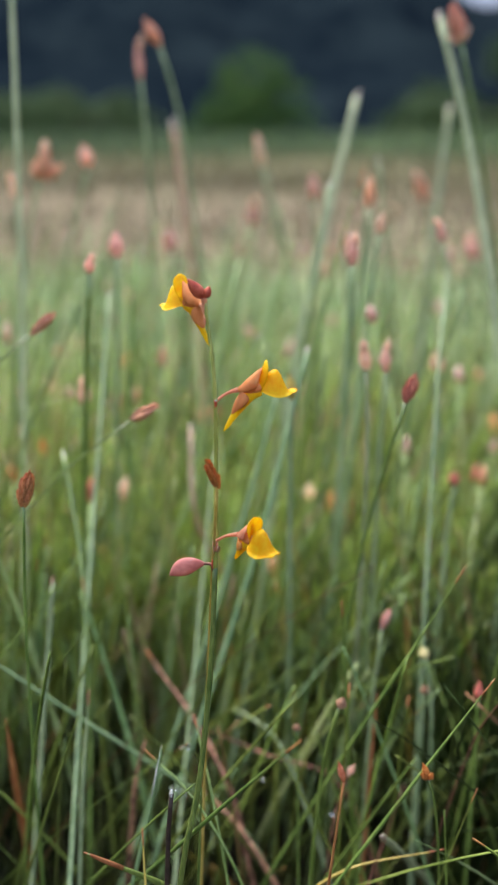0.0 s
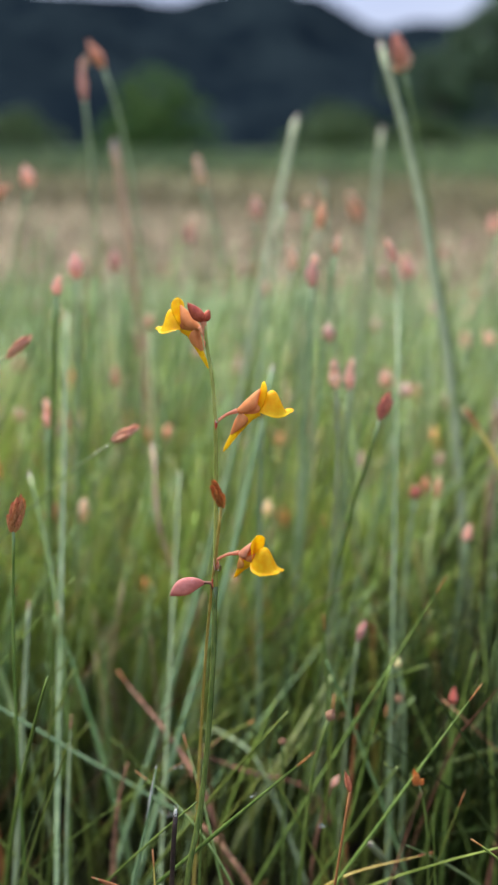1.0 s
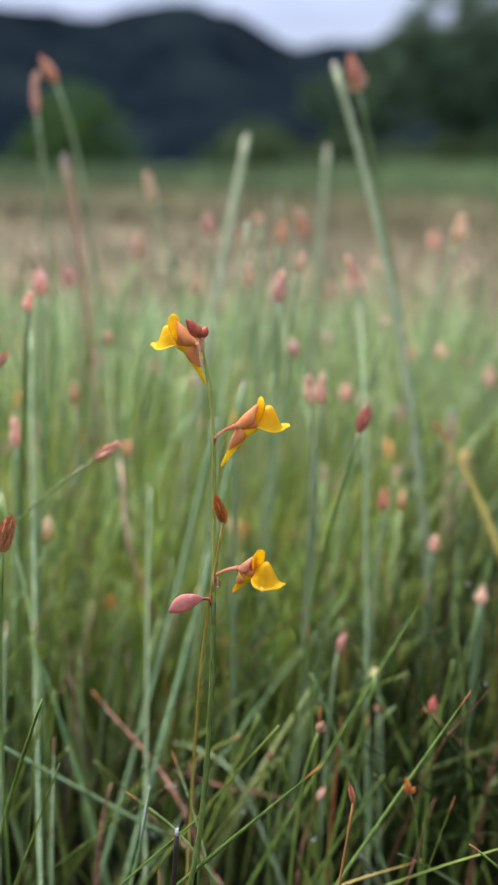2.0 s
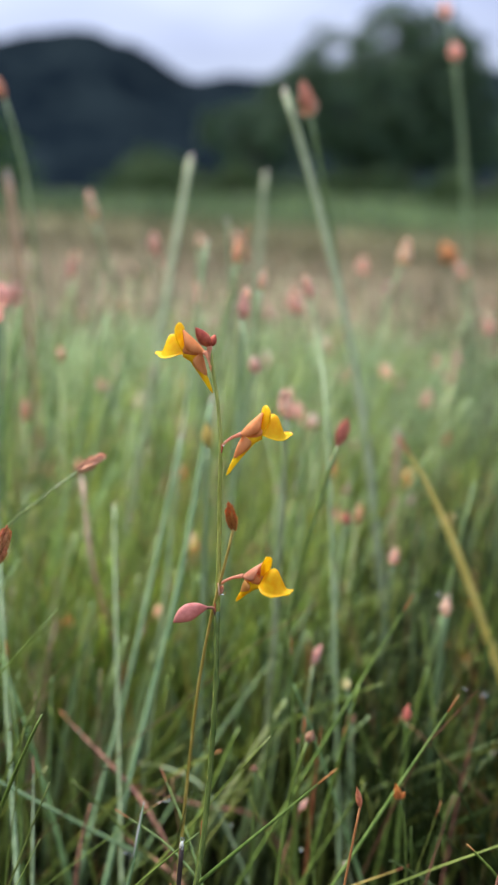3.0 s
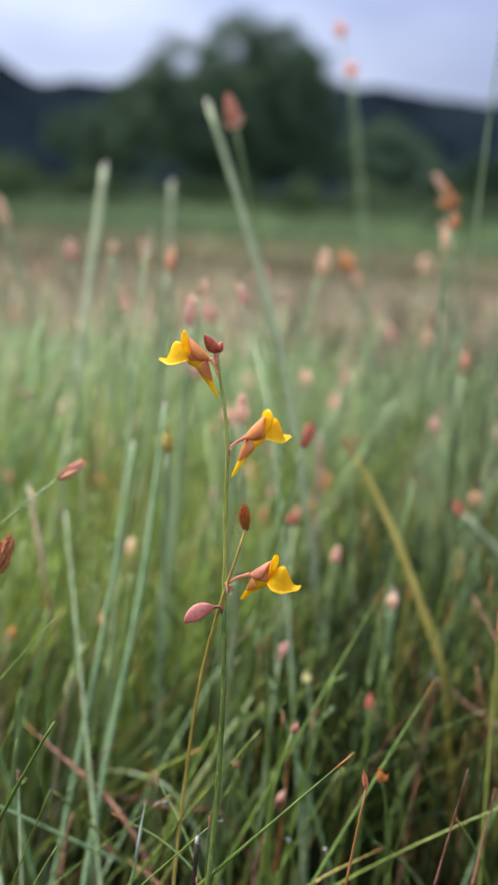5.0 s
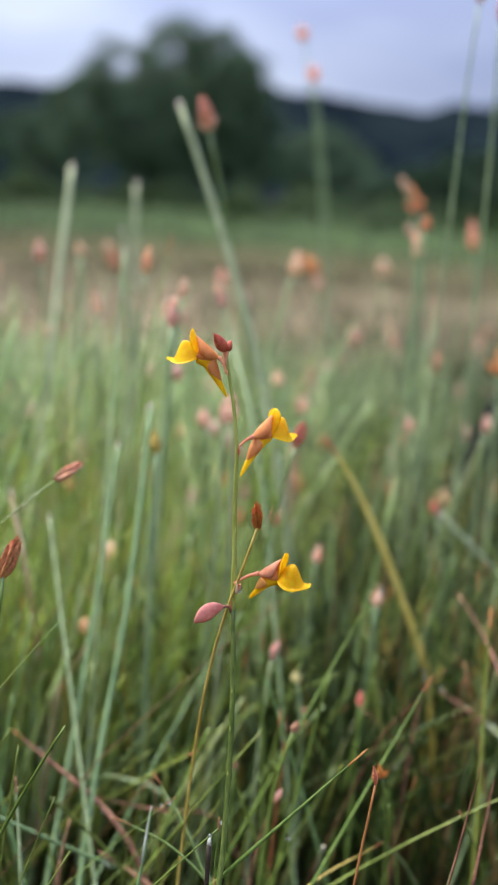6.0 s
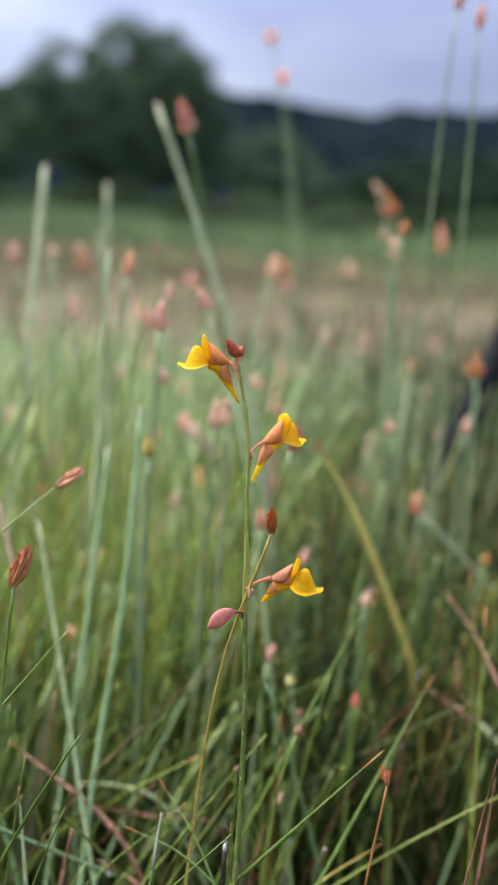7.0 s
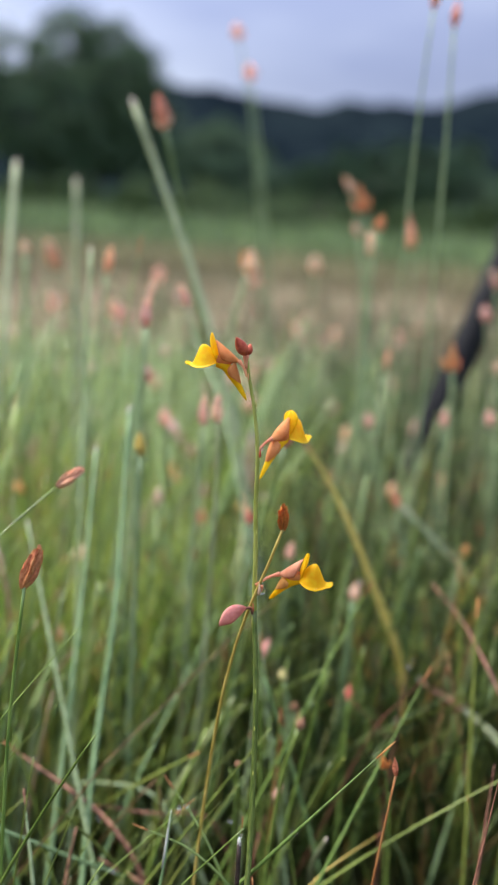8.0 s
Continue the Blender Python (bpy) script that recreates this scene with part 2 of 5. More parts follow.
def ground_material():
    m = bpy.data.materials.new("meadow_soil")
    m.use_nodes = True
    nt = m.node_tree
    n, link = nt.nodes, nt.links.new
    bsdf = n["Principled BSDF"]
    co = n.new("ShaderNodeTexCoord")

    def noise_at(scale, detail):
        t = n.new("ShaderNodeTexNoise")
        t.inputs["Scale"].default_value, t.inputs["Detail"].default_value = scale, detail
        link(co.outputs["Object"], t.inputs["Vector"])
        return t.outputs["Fac"]

    def ramp_of(value, lo, hi, a, b):
        r = n.new("ShaderNodeValToRGB")
        r.color_ramp.elements[0].position, r.color_ramp.elements[0].color = lo, (*a, 1)
        r.color_ramp.elements[1].position, r.color_ramp.elements[1].color = hi, (*b, 1)
        link(value, r.inputs[0])
        return r.outputs[0]

    def blend(f, a, b):
        x = n.new("ShaderNodeMix")
        x.data_type = "RGBA"
        link(f, x.inputs[0])
        link(a, x.inputs[6])
        link(b, x.inputs[7])
        return x.outputs[2]

    # Soil near the plant: shade between the stems is put into its near-black colour.
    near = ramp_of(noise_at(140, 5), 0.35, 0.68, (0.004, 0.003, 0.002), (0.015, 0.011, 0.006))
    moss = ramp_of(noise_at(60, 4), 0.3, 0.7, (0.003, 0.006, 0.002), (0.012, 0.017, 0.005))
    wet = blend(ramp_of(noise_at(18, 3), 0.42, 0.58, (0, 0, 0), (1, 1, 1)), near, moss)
    lawn = ramp_of(noise_at(45, 5), 0.3, 0.7, (0.11, 0.14, 0.035), (0.28, 0.32, 0.09))
    tan = ramp_of(noise_at(3.5, 6), 0.3, 0.7, (0.150, 0.118, 0.068), (0.285, 0.228, 0.145))
    olive = ramp_of(noise_at(1.5, 6), 0.3, 0.7, (0.085, 0.085, 0.035), (0.19, 0.165, 0.08))
    green = ramp_of(noise_at(0.9, 6), 0.3, 0.7, (0.05, 0.085, 0.025), (0.13, 0.19, 0.06))
    length = n.new("ShaderNodeVectorMath")
    length.operation = "LENGTH"
    link(co.outputs["Object"], length.inputs[0])
    along = n.new("ShaderNodeVectorMath")
    along.operation = "DOT_PRODUCT"
    along.inputs[1].default_value = (0.31, 0.95, 0.0)
    link(co.outputs["Object"], along.inputs[0])
    wob = n.new("ShaderNodeMath")
    wob.operation = "MULTIPLY_ADD"
    wob.inputs[1].default_value = 1.2
    link(noise_at(1.1, 3), wob.inputs[0])
    link(along.outputs["Value"], wob.inputs[2])
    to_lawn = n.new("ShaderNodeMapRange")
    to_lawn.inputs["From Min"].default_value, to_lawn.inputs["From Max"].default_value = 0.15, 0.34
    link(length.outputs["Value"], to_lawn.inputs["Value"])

    def band(lo, hi):
        r = n.new("ShaderNodeMapRange")
        r.inputs["From Min"].default_value, r.inputs["From Max"].default_value = lo, hi
        link(wob.outputs[0], r.inputs["Value"])
        return r.outputs[0]

    # Lawn colour darkened on this side to imitate light falling off to the right.
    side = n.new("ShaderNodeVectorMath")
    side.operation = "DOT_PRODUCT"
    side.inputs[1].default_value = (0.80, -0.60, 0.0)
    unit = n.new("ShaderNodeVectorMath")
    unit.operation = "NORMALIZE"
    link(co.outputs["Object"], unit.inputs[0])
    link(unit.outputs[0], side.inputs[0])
    dim_side = n.new("ShaderNodeMapRange")
    dim_side.inputs["From Min"].default_value, dim_side.inputs["From Max"].default_value = -0.35, 0.10
    link(side.outputs["Value"], dim_side.inputs["Value"])
    dimmed_lawn = ramp_of(noise_at(45, 5), 0.3, 0.7, (0.045, 0.055, 0.022), (0.11, 0.12, 0.05))
    lawn = blend(dim_side.outputs[0], lawn, dimmed_lawn)
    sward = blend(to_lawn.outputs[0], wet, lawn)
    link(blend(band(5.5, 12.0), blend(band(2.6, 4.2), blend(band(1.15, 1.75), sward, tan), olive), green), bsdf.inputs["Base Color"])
    bsdf.inputs["Roughness"].default_value = 0.9
    bsdf.inputs["Specular IOR Level"].default_value = 0.1
    bp = n.new("ShaderNodeBump")
    bp.inputs["Strength"].default_value, bp.inputs["Distance"].default_value = 0.6, 0.004
    link(noise_at(220, 4), bp.inputs["Height"])
    link(bp.outputs[0], bsdf.inputs["Normal"])
    return m


def water_material():
    m = bpy.data.materials.new("dew_water")
    m.use_nodes = True
    b = m.node_tree.nodes["Principled BSDF"]
    b.inputs["Base Color"].default_value = (1, 1, 1, 1)
    b.inputs["Roughness"].default_value = 0.02
    b.inputs["IOR"].default_value = 1.33
    b.inputs["Transmission Weight"].default_value = 1.0
    return m


SOIL, WATER = ground_material(), water_material()

# ---- building blocks ----
PLACE = {}


def mesh_of(name, verts, faces, mat, smooth=True):
    me = bpy.data.meshes.new(name)
    me.from_pydata([tuple(map(float, v)) for v in verts], [], faces)
    me.materials.append(mat)
    if smooth:
        me.polygons.foreach_set("use_smooth", [True] * len(me.polygons))
    me.update()
    return me


def thing(name, at, label, category, group="", kind=""):
    ob = new(name)
    ob.empty_display_size = 0.01
    ob.location = at
    PLACE[ob] = Matrix.Translation(at)
    return tagged(ob, label, category, group, kind)


def part(name, me, parent, label="", at=None):
    """Links a mesh as one part of parent; at: its pose in the world (the mesh's own coordinates are the world's if none)."""
    ob = new(name, me)
    m = at or Matrix.Identity(4)
    ob.parent = parent
    ob.matrix_basis = PLACE[parent].inverted() @ m
    PLACE[ob] = m
    return tagged(ob, label) if label else ob


def frame_of(tangent, hint=(0.31, 0.22, 0.93)):
    t = Vector(tangent).normalized()
    h = Vector(hint)
    if abs(t.dot(h.normalized())) > 0.97:
        h = Vector((1, 0, 0))
    u = (h - t * h.dot(t)).normalized()
    return t, u, t.cross(u)


def smooth_line(pts, n):
    """A centripetal Catmull-Rom line of n points, evenly spread by length, through pts."""
    p = [Vector(q) for q in pts]
    if len(p) == 2:
        return [p[0].lerp(p[1], i / (n - 1)) for i in range(n)]
    spans = [(p[i + 1] - p[i]).length for i in range(len(p) - 1)]
    total = sum(spans)
    p = [p[0] * 2 - p[1]] + p + [p[-1] * 2 - p[-2]]
    out = []
    for i in range(n):
        f = i / (n - 1) * total
        k = 0
        while k < len(spans) - 1 and f > spans[k]:
            f -= spans[k]
            k += 1
        a, b, c, d = p[k:k + 4]
        t1 = max((b - a).length, 1e-9) ** 0.5
        t2 = t1 + max((c - b).length, 1e-9) ** 0.5
        t3 = t2 + max((d - c).length, 1e-9) ** 0.5
        t = t1 + (t2 - t1) * min(1.0, f / spans[k])
        ab, bc, cd = a.lerp(b, t / t1), b.lerp(c, (t - t1) / (t2 - t1)), c.lerp(d, (t - t2) / (t3 - t2))
        abc, bcd = ab.lerp(bc, t / t2), bc.lerp(cd, (t - t1) / (t3 - t1))
        out.append(abc.lerp(bcd, (t - t1) / (t2 - t1)))
    return out


def sweep(line, radii, sides=8, flat=1.0, wobble=0.0, rng=None):
    """A closed tube along a line; flat squeezes it one way, wobble roughens it."""
    verts, faces = [], []
    n = len(line)
    u = None
    for i, p in enumerate(line):
        tan = (line[min(i + 1, n - 1)] - line[max(i - 1, 0)]).normalized()
        if u is None:
            _, u, v = frame_of(tan, (0.31, 0.22, 0.93))
        else:
            u = (u - tan * u.dot(tan)).normalized()
            v = tan.cross(u)
        r = radii[i]
        for k in range(sides):
            a = math.tau * k / sides
            q = 1 + (rng.uniform(-wobble, wobble) if rng else 0)
            verts.append(p + u * (r * q * math.cos(a)) + v * (r * q * flat * math.sin(a)))
    for i in range(n - 1):
        for k in range(sides):
            j = (k + 1) % sides
            faces.append((i * sides + k, i * sides + j, (i + 1) * sides + j, (i + 1) * sides + k))
    faces.append(tuple(reversed(range(sides))))
    faces.append(tuple((n - 1) * sides + k for k in range(sides)))
    return verts, faces


def shell(surface, nu, nv, thick):
    """A thin closed skin round surface(u, v), u and v from 0 to 1."""
    grid = [[Vector(surface(i / nu, j / nv)) for j in range(nv + 1)] for i in range(nu + 1)]
    normal = []
    for i in range(nu + 1):
        row = []
        for j in range(nv + 1):
            a = grid[min(i + 1, nu)][j] - grid[max(i - 1, 0)][j]
            b = grid[i][min(j + 1, nv)] - grid[i][max(j - 1, 0)]
            c = a.cross(b)
            row.append(c.normalized() if c.length > 1e-14 else Vector((0, 0, 1)))
        normal.append(row)
    w = nv + 1
    verts = [grid[i][j] for i in range(nu + 1) for j in range(w)]
    verts += [grid[i][j] - normal[i][j] * thick for i in range(nu + 1) for j in range(w)]
    o = (nu + 1) * w
    faces = []
    for i in range(nu):
        for j in range(nv):
            q = (i * w + j, i * w + j + 1, (i + 1) * w + j + 1, (i + 1) * w + j)
            faces += [q, tuple(o + k for k in reversed(q))]
    rim = [j for j in range(w)] + [i * w + nv for i in range(1, nu + 1)] + [nu * w + j for j in range(nv - 1, -1, -1)] + [i * w for i in range(nu - 1, 0, -1)]
    for a, b in zip(rim, rim[1:] + rim[:1]):
        faces.append((b, a, o + a, o + b))
    return verts, faces


def moved(vf, m):
    return [m @ Vector(v) for v in vf[0]], vf[1]


def drop_mesh(r, squash=0.8):
    rings, sides = 7, 12
    verts = [(0, 0, -r * squash)]
    for i in range(1, rings):
        a = math.pi * i / rings
        for k in range(sides):
            b = math.tau * k / sides
            verts.append((r * math.sin(a) * math.cos(b), r * math.sin(a) * math.sin(b), -r * squash * math.cos(a)))
    verts.append((0, 0, r * squash))
    faces = [(0, 1 + (k + 1) % sides, 1 + k) for k in range(sides)]
    for i in range(rings - 2):
        for k in range(sides):
            a, b = 1 + i * sides + k, 1 + i * sides + (k + 1) % sides
            faces.append((a, b, b + sides, a + sides))
    last, o = len(verts) - 1, 1 + (rings - 2) * sides
    faces += [(last, o + k, o + (k + 1) % sides) for k in range(sides)]
    return verts, faces


# ---- ground, one sheet to the horizon ----
EYE = Vector((-0.045, -0.15, 0.0))


def sink(x, y):
    """The wet hollow in which the plant stands."""
    f = min(1.0, max(0.0, (1.5 - math.hypot(x, y)) / 1.1))
    return 0.045 * f * f * (3 - 2 * f)


def ground_z(x, y):
    r = math.hypot(x, y)
    far = max(0.0, r - 12.0)
    az = math.degrees(math.atan2(x, y))
    side = min(1.0, max(0.0, (az - 2.0) / 22.0)) if az < 110 else 0.0
    z = (0.001 + 0.027 * side * side * (3 - 2 * side)) * far / (1 + far / 160.0)
    if r < 40:
        z += 0.006 * noise.noise((x * 9, y * 9, 0.3)) * min(1, r * 3) + 0.02 * noise.noise((x * 0.8, y * 0.8, 4)) * min(1, r * 0.5)
    return z - sink(x, y)


def make_ground():
    rings, spokes = 110, 128
    verts, faces = [(0, 0, ground_z(0, 0))], []
    for i in range(rings):
        r = 0.015 * (3000 / 0.015) ** (i / (rings - 1))
        for k in range(spokes):
            a = math.tau * k / spokes
            x, y = r * math.cos(a), r * math.sin(a)
            verts.append((x, y, ground_z(x, y)))
    faces += [(0, 1 + k, 1 + (k + 1) % spokes) for k in range(spokes)]
    for i in range(rings - 1):
        for k in range(spokes):
            a, b = 1 + i * spokes + k, 1 + i * spokes + (k + 1) % spokes
            faces.append((a, a + spokes, b + spokes, b))
    tagged(new("ground", mesh_of("ground", verts, faces, SOIL)), "moist mossy meadow soil, shade coloured in round the plant, running out to the hills", "ground", kind="structure")


make_ground()

# ---- distant hills ----
RIDGE = [(-60, 6.05), (-30, 6.55), (-6, 7.15), (1.5, 6.55), (7.3, 7.55), (13.4, 5.95), (16, 5.75), (22, 6.55), (29.8, 7.15), (35, 6.55), (39.5, 6.05), (44, 6.55), (50, 8.15), (70, 8.55), (110, 5.55)]


def ridge_at(a):
    for (a0, h0), (a1, h1) in zip(RIDGE, RIDGE[1:]):
        if a0 <= a <= a1:
            t = (a - a0) / (a1 - a0)
            t = t * t * (3 - 2 * t)
            return h0 + (h1 - h0) * t
    return 6.0


def make_hills():
    na, nr = 340, 26
    verts, faces = [], []
    for i in range(na + 1):
        a = -60 + 170 * i / na
        top = math.tan(radians(ridge_at(a))) * 620
        for j in range(nr + 1):
            f = j / nr
            r = 240 + 560 * f
            rise = math.sin(min(1, f / 0.68) * math.pi / 2) ** 1.3 if f < 0.68 else math.cos((f - 0.68) / 0.32 * math.pi / 2)
            x, y = r * math.sin(radians(a)), r * math.cos(radians(a))
            z = top * rise + 3.5 + (7 * noise.noise((x / 22, y / 22, 1)) + 9 * noise.noise((x / 70, y / 70, 5))) * min(1, 4 * f)
            if j == 0 or j == nr:
                z = -2
            verts.append((x, y, z))
    for i in range(na):
        for j in range(nr):
            q = i * (nr + 1) + j
            faces.append((q, q + 1, q + nr + 2, q + nr + 1))
    tagged(new("backdrop_hills", mesh_of("backdrop_hills", verts, faces, FOREST)), "dark forested hills, tinted bluish for haze, behind the meadow", "hills", kind="structure")


make_hills()


# ---- trees and bushes ----
def leaf_cloud(rng, lobes, count, size):
    """Many small folded leaves gathered in clumps round the lobes (centre, radius, squash)."""
    verts, faces = [], []
    weights = [l[1] ** 2 for l in lobes]
    clumps = []
    for _ in range(max(20, count // 22)):
        c, r, sq = rng.choices(lobes, weights)[0]
        d = Vector((rng.gauss(0, 1), rng.gauss(0, 1), rng.gauss(0, 1))).normalized()
        f = r * (0.62 + 0.42 * rng.random() ** 0.6)
        clumps.append((Vector(c) + Vector((d.x * f, d.y * f, d.z * f * sq)), r * rng.uniform(0.13, 0.26)))
    for _ in range(count):
        c, r = rng.choice(clumps)
        p = c + Vector((rng.gauss(0, 0.6), rng.gauss(0, 0.6), rng.gauss(0, 0.5))) * r
        d = Vector((rng.gauss(0, 1), rng.gauss(0, 1), rng.gauss(0, 0.7))).normalized()
        _, u, v = frame_of(d)
        s = size * rng.uniform(0.6, 1.3)
        o = len(verts)
        verts += [p - d * s, p + u * s * 0.5 + v * s * 0.12, p + d * s, p - u * s * 0.5 + v * s * 0.12]
        faces += [(o, o + 1, o + 2), (o, o + 2, o + 3)]
    return verts, faces


def tree(name, at, height, lobes, seed, label, category, leaves=6000, size=0.16, mat=None, trunk=0.16, group=""):
    """Trunk and limbs rise to the lobes of the crown; lobes are given in shares of the height."""
    rng = random.Random(seed)
    x, y = at
    base = Vector((x, y, ground_z(x, y)))
    ob = thing(name, base, label, category, group)
    world_lobes = [((base.x + lx * height, base.y + ly * height, base.z + lz * height), lr * height, sq) for lx, ly, lz, lr, sq in lobes]
    fork = base + Vector((0, 0, height * 0.28))
    line = smooth_line([base - Vector((0, 0, 0.3)), base + Vector((0.02 * height, 0.01 * height, height * 0.14)), fork], 8)
    wood = [sweep(line, [trunk * (1.5 if i == 0 else 1.1 - 0.04 * i) for i in range(8)], 10, wobble=0.08, rng=rng)]
    part("trunk", mesh_of("trunk", *wood[0], BARK), ob)
    for c, r, sq in world_lobes:
        tip = Vector(c) + Vector((0, 0, r * 0.3))
        mid = fork.lerp(tip, 0.5) + Vector((rng.uniform(-1, 1), rng.uniform(-1, 1), rng.uniform(0, 1))) * 0.05 * height
        part("limb", mesh_of("limb", *sweep(smooth_line([fork, mid, tip], 8), [trunk * 0.6 * (1 - 0.11 * i) for i in range(8)], 7, wobble=0.1, rng=rng), BARK), ob)
    part("crown", mesh_of("crown", *leaf_cloud(rng, world_lobes, leaves, size), mat or LEAVES, smooth=False), ob)
    return ob


def polar(az, r):
    return EYE.x + r * math.sin(radians(az)), EYE.y + r * math.cos(radians(az))


tree("broadleaf_tree", polar(25.6, 46), 8.9, [(-0.64, 0, 0.42, 0.18, 0.9), (-0.45, 0, 0.60, 0.19, 0.9), (-0.14, 0.05, 0.80, 0.17, 0.9), (0.06, 0, 0.76, 0.18, 0.85), (0.17, -0.05, 0.64, 0.19, 0.9), (0.27, 0, 0.50, 0.18, 0.9), (-0.05, 0, 0.54, 0.26, 0.9), (-0.36, 0, 0.38, 0.22, 0.9), (0.15, 0, 0.32, 0.24, 0.8), (-0.18, 0, 0.28, 0.22, 0.8), (0.32, 0, 0.28, 0.19, 0.8)], 3, "large dark green broadleaf tree with an uneven crown", "tree", 19000, 0.18)
tree("broadleaf_tree", polar(16.5, 52), 5.6, [(-0.25, 0, 0.55, 0.26, 0.9), (0.15, 0, 0.68, 0.26, 0.9), (0.42, 0, 0.5, 0.25, 0.9), (0.0, 0, 0.35, 0.3, 0.8)], 5, "smaller dark tree standing beside the large one", "tree", 4500, 0.17)
tree("broadleaf_tree", polar(33, 58), 6.2, [(-0.3, 0, 0.5, 0.25, 0.9), (0.0, 0, 0.66, 0.26, 0.9), (0.35, 0, 0.48, 0.25, 0.9), (0.1, 0, 0.3, 0.3, 0.8)], 7, "dark green tree in the far tree line", "tree", 4500, 0.18, LEAVES)
tree("round_bush", polar(0.0, 30), 2.45, [(-0.30, 0, 0.34, 0.34, 0.95), (0.03, 0, 0.62, 0.42, 0.95), (0.38, 0, 0.40, 0.36, 0.9), (0.0, -0.2, 0.25, 0.4, 0.7), (0.60, 0, 0.2, 0.26, 0.8), (-0.55, 0, 0.18, 0.26, 0.8)], 11, "round bright green bush at the meadow edge", "bush", 6000, 0.075, LEAVES_BRIGHT, 0.05)


def bush_row():
    shapes = []
    for k in range(6):
        rng = random.Random(40 + k)
        lobes = [(rng.uniform(-0.9, 0.9), rng.uniform(-0.4, 0.4), rng.uniform(0.2, 0.62), rng.uniform(0.26, 0.42), 0.8) for _ in range(7)]
        shapes.append(tree("shrub", polar(-150 + 5 * k, 60), 1.6, lobes, 50 + k, "low leafy green shrub along the meadow edge", "shrub", 2600, 0.085, LEAVES_SAGE if k < 4 else LEAVES_FAR, 0.04, "shrubs along the meadow edge"))
    rng = random.Random(77)
    k = 0
    for az in np.arange(-32, 72, 2.6):
        for r0 in (26, 40):
            a, r = az + rng.uniform(-1.2, 1.2), r0 + rng.uniform(-4, 6)
            if -6.5 < a < 10:
                continue
            x, y = polar(a, r)
            s = rng.uniform(0.55, 1.0) * (0.85 if r0 == 26 else 1.6) * (0.62 if a > 16 else 1.0)
            ob = copy_thing(shapes[k % 4], Matrix.Identity(4))
            ob.matrix_basis = pose(x, y, ground_z(x, y), 0, 0, rng.uniform(0, 360)) @ Matrix.Diagonal((s * 1.2, s * 1.2, s, 1))
            k += 1
    for az in np.arange(36, 72, 3.0):
        x, y = polar(az + rng.uniform(-1, 1), 62 + rng.uniform(-6, 8))
        s = rng.uniform(2.9, 4.2)
        ob = copy_thing(shapes[4 + k % 2], Matrix.Identity(4))
        ob.matrix_basis = pose(x, y, ground_z(x, y), 0, 0, rng.uniform(0, 360)) @ Matrix.Diagonal((s, s, s, 1))
        k += 1


bush_row()


# ---- the flowering plant ----
def ovoid(length, width, tip=0.12, bulge=0.45, n=14, sides=12, bend=0.0):
    """A bud or pod along +x, from its neck at the origin, in metres."""
    line = [Vector((length * i / n, 0, bend * math.sin(math.pi * i / n))) for i in range(n + 1)]
    radii = []
    for i in range(n + 1):
        f = i / n
        g = (f / bulge) if f < bulge else (1 - (f - bulge) / (1 - bulge) * (1 - tip))
        radii.append(max(0.14, math.sin(min(1, g) * math.pi / 2)) * width / 2)
    radii[-1] = width * 0.02
    return sweep(line, radii, sides)


def dew(at, r, squash=0.85):
    ob = new("dewdrop", mesh_of("dewdrop", *drop_mesh(r, squash), WATER))
    ob.location = at
    ob.visible_shadow = False
    tagged(ob, "clear round dewdrop clinging to the plant", "dewdrop", "dewdrops")


